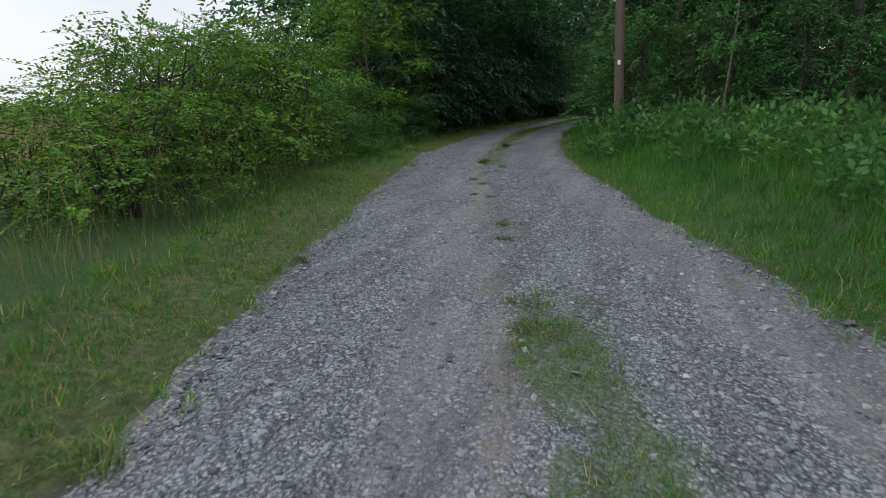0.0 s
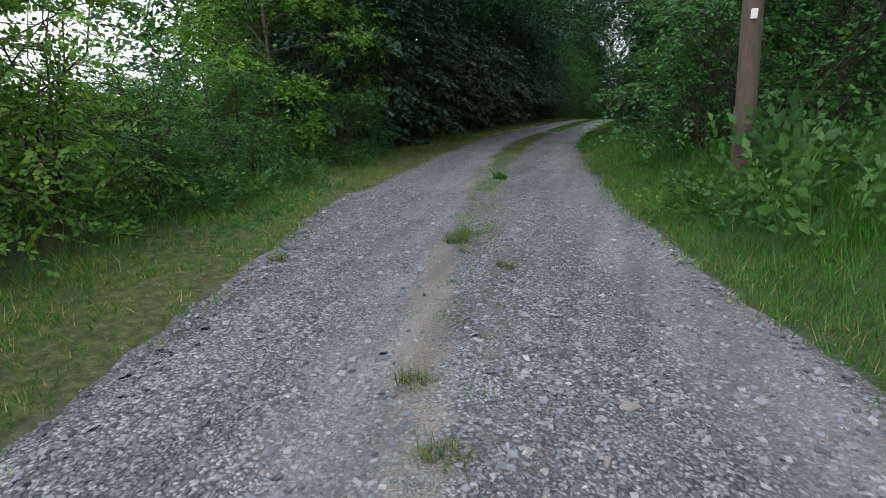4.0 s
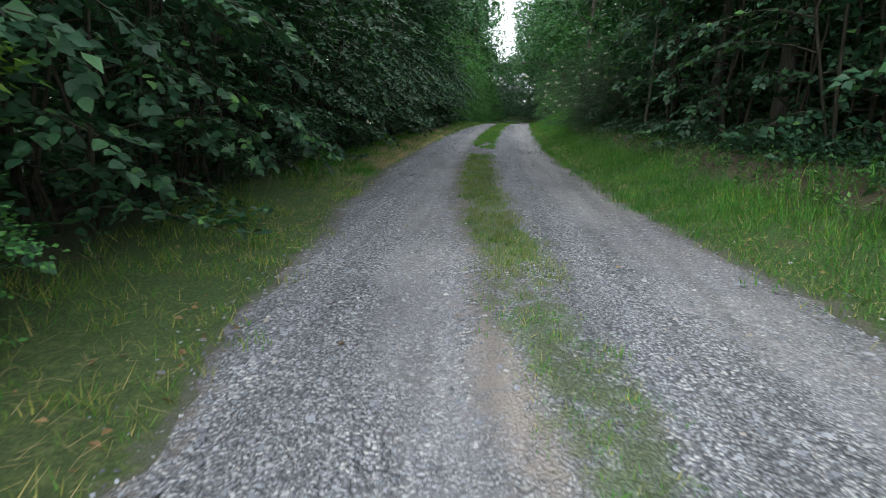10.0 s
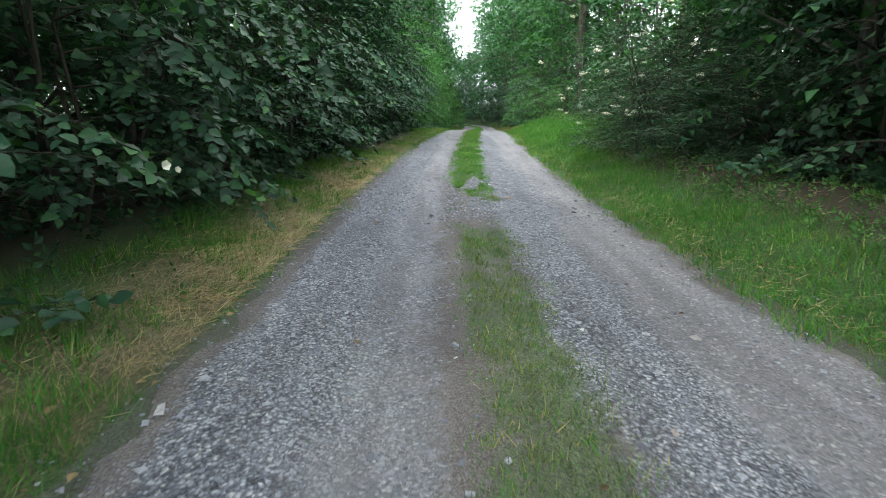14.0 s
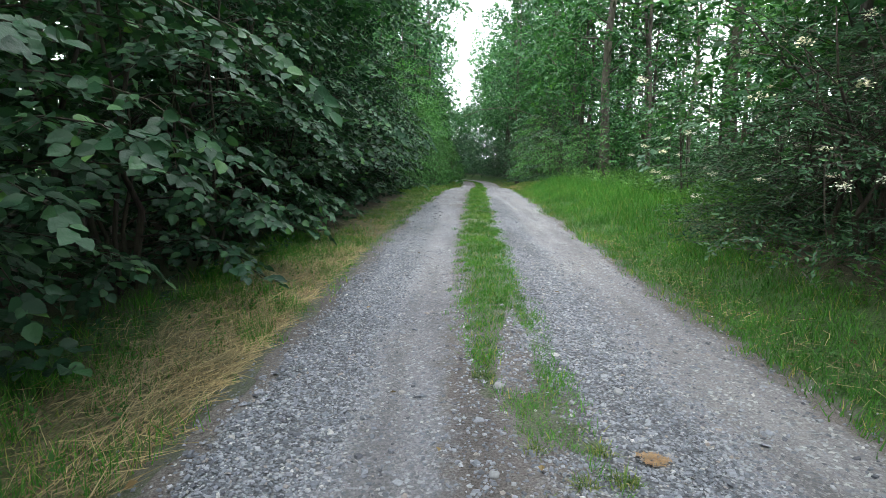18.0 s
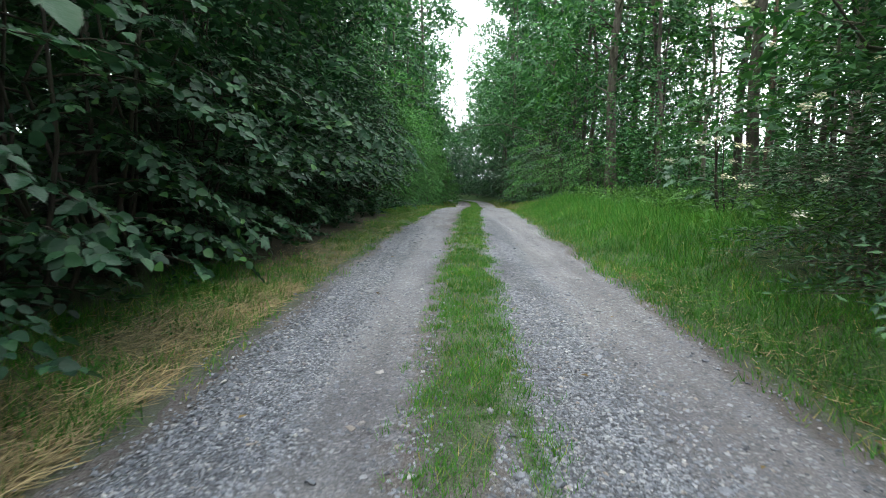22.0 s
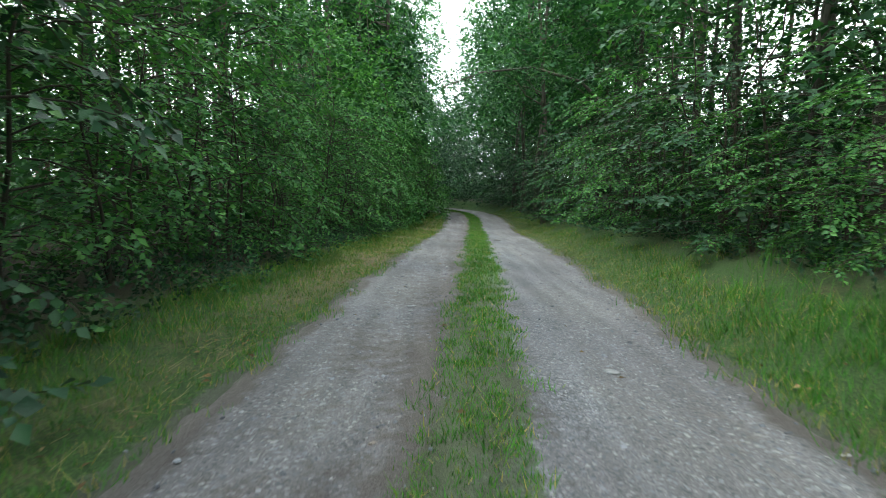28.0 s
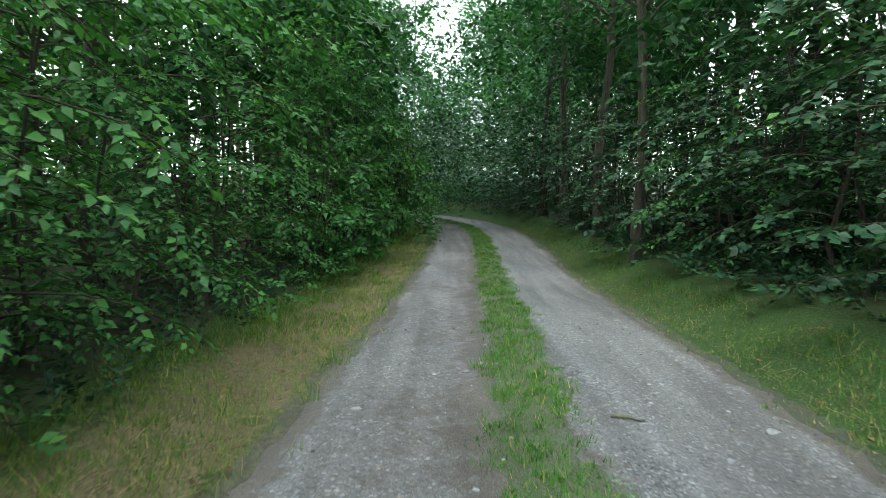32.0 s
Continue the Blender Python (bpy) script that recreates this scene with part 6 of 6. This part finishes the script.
pl.new(pr.outputs[0], pb.inputs["Base Color"])
pb.inputs["Roughness"].default_value = 0.75


def lump(name, x, y, sx, sy, sz, mat, seed, label, category, group="", rough=0.18):
    """A rounded uneven lump resting on the track."""
    bm = bmesh.new()
    bmesh.ops.create_icosphere(bm, subdivisions=2, radius=1.0)
    for v in bm.verts:
        k = 1 + rough * noise.noise(v.co * 1.7 + Vector((seed, 0, 0))) + rough * 0.6 * noise.noise(v.co * 4.5 + Vector((0, seed, 0)))
        v.co = Vector((v.co.x * sx * k, v.co.y * sy * k, max(-0.45, v.co.z) * sz * k))
    me = bpy.data.meshes.new(name)
    bm.to_mesh(me)
    bm.free()
    me.polygons.foreach_set("use_smooth", np.full(len(me.polygons), True))
    me.materials.append(mat)
    ob = tagged(new(name, me), label, category, group)
    u = float(lateral(x, y))
    ob.matrix_basis = Matrix.LocRotScale((x, y, float(land(x, y) + track_z(u, y, x)) + sz * 0.38), Euler((0, 0, seed * 1.3)), None)
    return ob


for i, (x, y, k) in enumerate([(-4.59, 27.81, 0.032), (-3.99, 27.79, 0.026), (-4.68, 27.04, 0.022), (-4.42, 29.34, 0.02), (-5.35, 26.7, 0.024), (-4.87, 48.34, 0.035), (-4.99, 36.06, 0.03)]):
    lump("pale_rock", x, y, k, k * 0.8, k * 0.7, PALE, 3.0 + i, "pale grey stone lying on the track", "stone", "pale stones on the track", rough=0.45)

flat_rng = np.random.default_rng(551)
for i in range(26):
    y = flat_rng.uniform(31.0, 60.0)
    u = (-0.75 if i % 2 else 1.0) + flat_rng.normal(0, 0.22)
    k = flat_rng.uniform(0.022, 0.05)
    lump("pale_rock", float(at_lat(u, y)), y, k, k * 0.75, k * 0.22, PALE, 40.0 + i, "flat pale stone trodden into the wheel line", "stone", "pale stones on the track", rough=0.45)

TAN, pn, pl, pb = material("dried_tan")
co = pn.new("ShaderNodeTexCoord").outputs["Object"]
pr = ramp(pn, [(0.3, (0.2, 0.135, 0.075)), (0.7, (0.42, 0.29, 0.17))])
pl.new(noise_node(pn, pl, 45.0, 6.0, 0.75, src=co).outputs["Fac"], pr.inputs[0])
pl.new(pr.outputs[0], pb.inputs["Base Color"])
pb.inputs["Roughness"].default_value = 0.95


def dried_clump(x, y, rx, ry, seed):
    """A flat mat of short tan fibres pressed on the gravel."""
    rng = np.random.default_rng(seed)
    root = tagged(new("dried_clump"), "flat tan clump of dried plant fibres on the gravel", "debris")
    n = 240
    a, r = rng.uniform(0, 6.283, n), np.sqrt(rng.random(n))
    c = np.stack([np.cos(a) * r * rx * (1 + 0.2 * np.sin(3 * a)), np.sin(a) * r * ry, 0.006 + 0.012 * (1 - r) * rng.random(n)], 1)
    d = a + rng.normal(0, 0.9, n)
    way = np.stack([np.cos(d), np.sin(d), rng.normal(0, 0.15, n)], 1) * rng.uniform(0.008, 0.022, n)[:, None]
    side = np.stack([-np.sin(d), np.cos(d), 0 * d], 1) * rng.uniform(0.0012, 0.003, n)[:, None]
    v = np.stack([c - way - side, c - way + side, c + way], 1).reshape(-1, 3)
    tagged(piece("fibre_mat", v, np.arange(3 * n).reshape(-1, 3), TAN, root), kind="stuff")
    u = float(lateral(x, y))
    root.matrix_basis = Matrix.LocRotScale((x, y, float(land(x, y) + track_z(u, y, x)) + 0.006), Euler((0, 0, -0.3)), None)


dried_clump(-4.05, 27.16, 0.06, 0.05, 21)


def stick(name, pts, r0, r1, mat, label, seed):
    sp = Soup()
    sp.add(*tube(np.array(pts), np.linspace(r0, r1, len(pts)), 7))
    rng = np.random.default_rng(seed)
    for k in range(2):
        i = 1 + k
        d = unit(np.array(pts[i + 1], dtype=float) - np.array(pts[i], dtype=float) + rng.normal(0, 0.12, 3))
        q = np.array(pts[i], dtype=float)
        sp.add(*tube(np.stack([q, q + d * 0.05 + rng.normal(0, 0.01, 3)]), [r1, r1 * 0.5], 5))
    return tagged(sp.make(name, mat, flat=False), label, "stick")


def lie(x, y, h=0.0):
    u = float(lateral(x, y))
    on = float(edge_left(y)) < u < float(edge_right(y))
    return (x, y, float(land(x, y)) + (float(track_z(u, y, x)) if on else 0.0) + h)


stick("fallen_stick", [lie(-2.55, 56.45, 0.012), lie(-2.46, 56.42, 0.014), lie(-2.42, 56.40, 0.012), lie(-2.38, 56.38, 0.01)], 0.011, 0.006, BARK_PALE, "short grey-brown stick lying on the track", 541)
stick("dead_branch", [lie(2.2, 40.6, 0.0), lie(2.35, 40.7, 0.35), lie(2.8, 40.9, 0.5), lie(3.3, 41.1, 0.8)], 0.022, 0.01, BARK_PALE, "pale bent dead branch sticking out of the undergrowth", 542)

# white bindweed blossoms among the hazel leaves
for i, (x, y, z, k) in enumerate([(-6.50, 23.9, 0.70, 0.03), (-6.47, 23.98, 0.665, 0.02)]):
    a = np.linspace(0, 2 * np.pi, 16)[:-1]
    rim_r = k * (1 + 0.12 * np.cos(5 * a))
    v = np.concatenate([[[0, 0, -0.9 * k]], np.stack([np.cos(a) * k * 0.35, np.sin(a) * k * 0.35, np.full(15, -0.5 * k)], 1), np.stack([np.cos(a) * rim_r, np.sin(a) * rim_r, 0.1 * k * np.cos(5 * a)], 1)])
    f = [(0, 1 + (j + 1) % 15, 1 + j) for j in range(15)]
    for j in range(15):
        n2 = (j + 1) % 15
        f += [(1 + j, 1 + n2, 16 + n2), (1 + j, 16 + n2, 16 + j)]
    ob = tagged(piece("bindweed_blossom", v, np.array(f), PETAL, flat=False), "white funnel-shaped blossom among dark hazel leaves", "flower", "white blossoms")
    ob.matrix_basis = look((x, y, z), (x - 1.0, y + 0.6, z - 0.2))
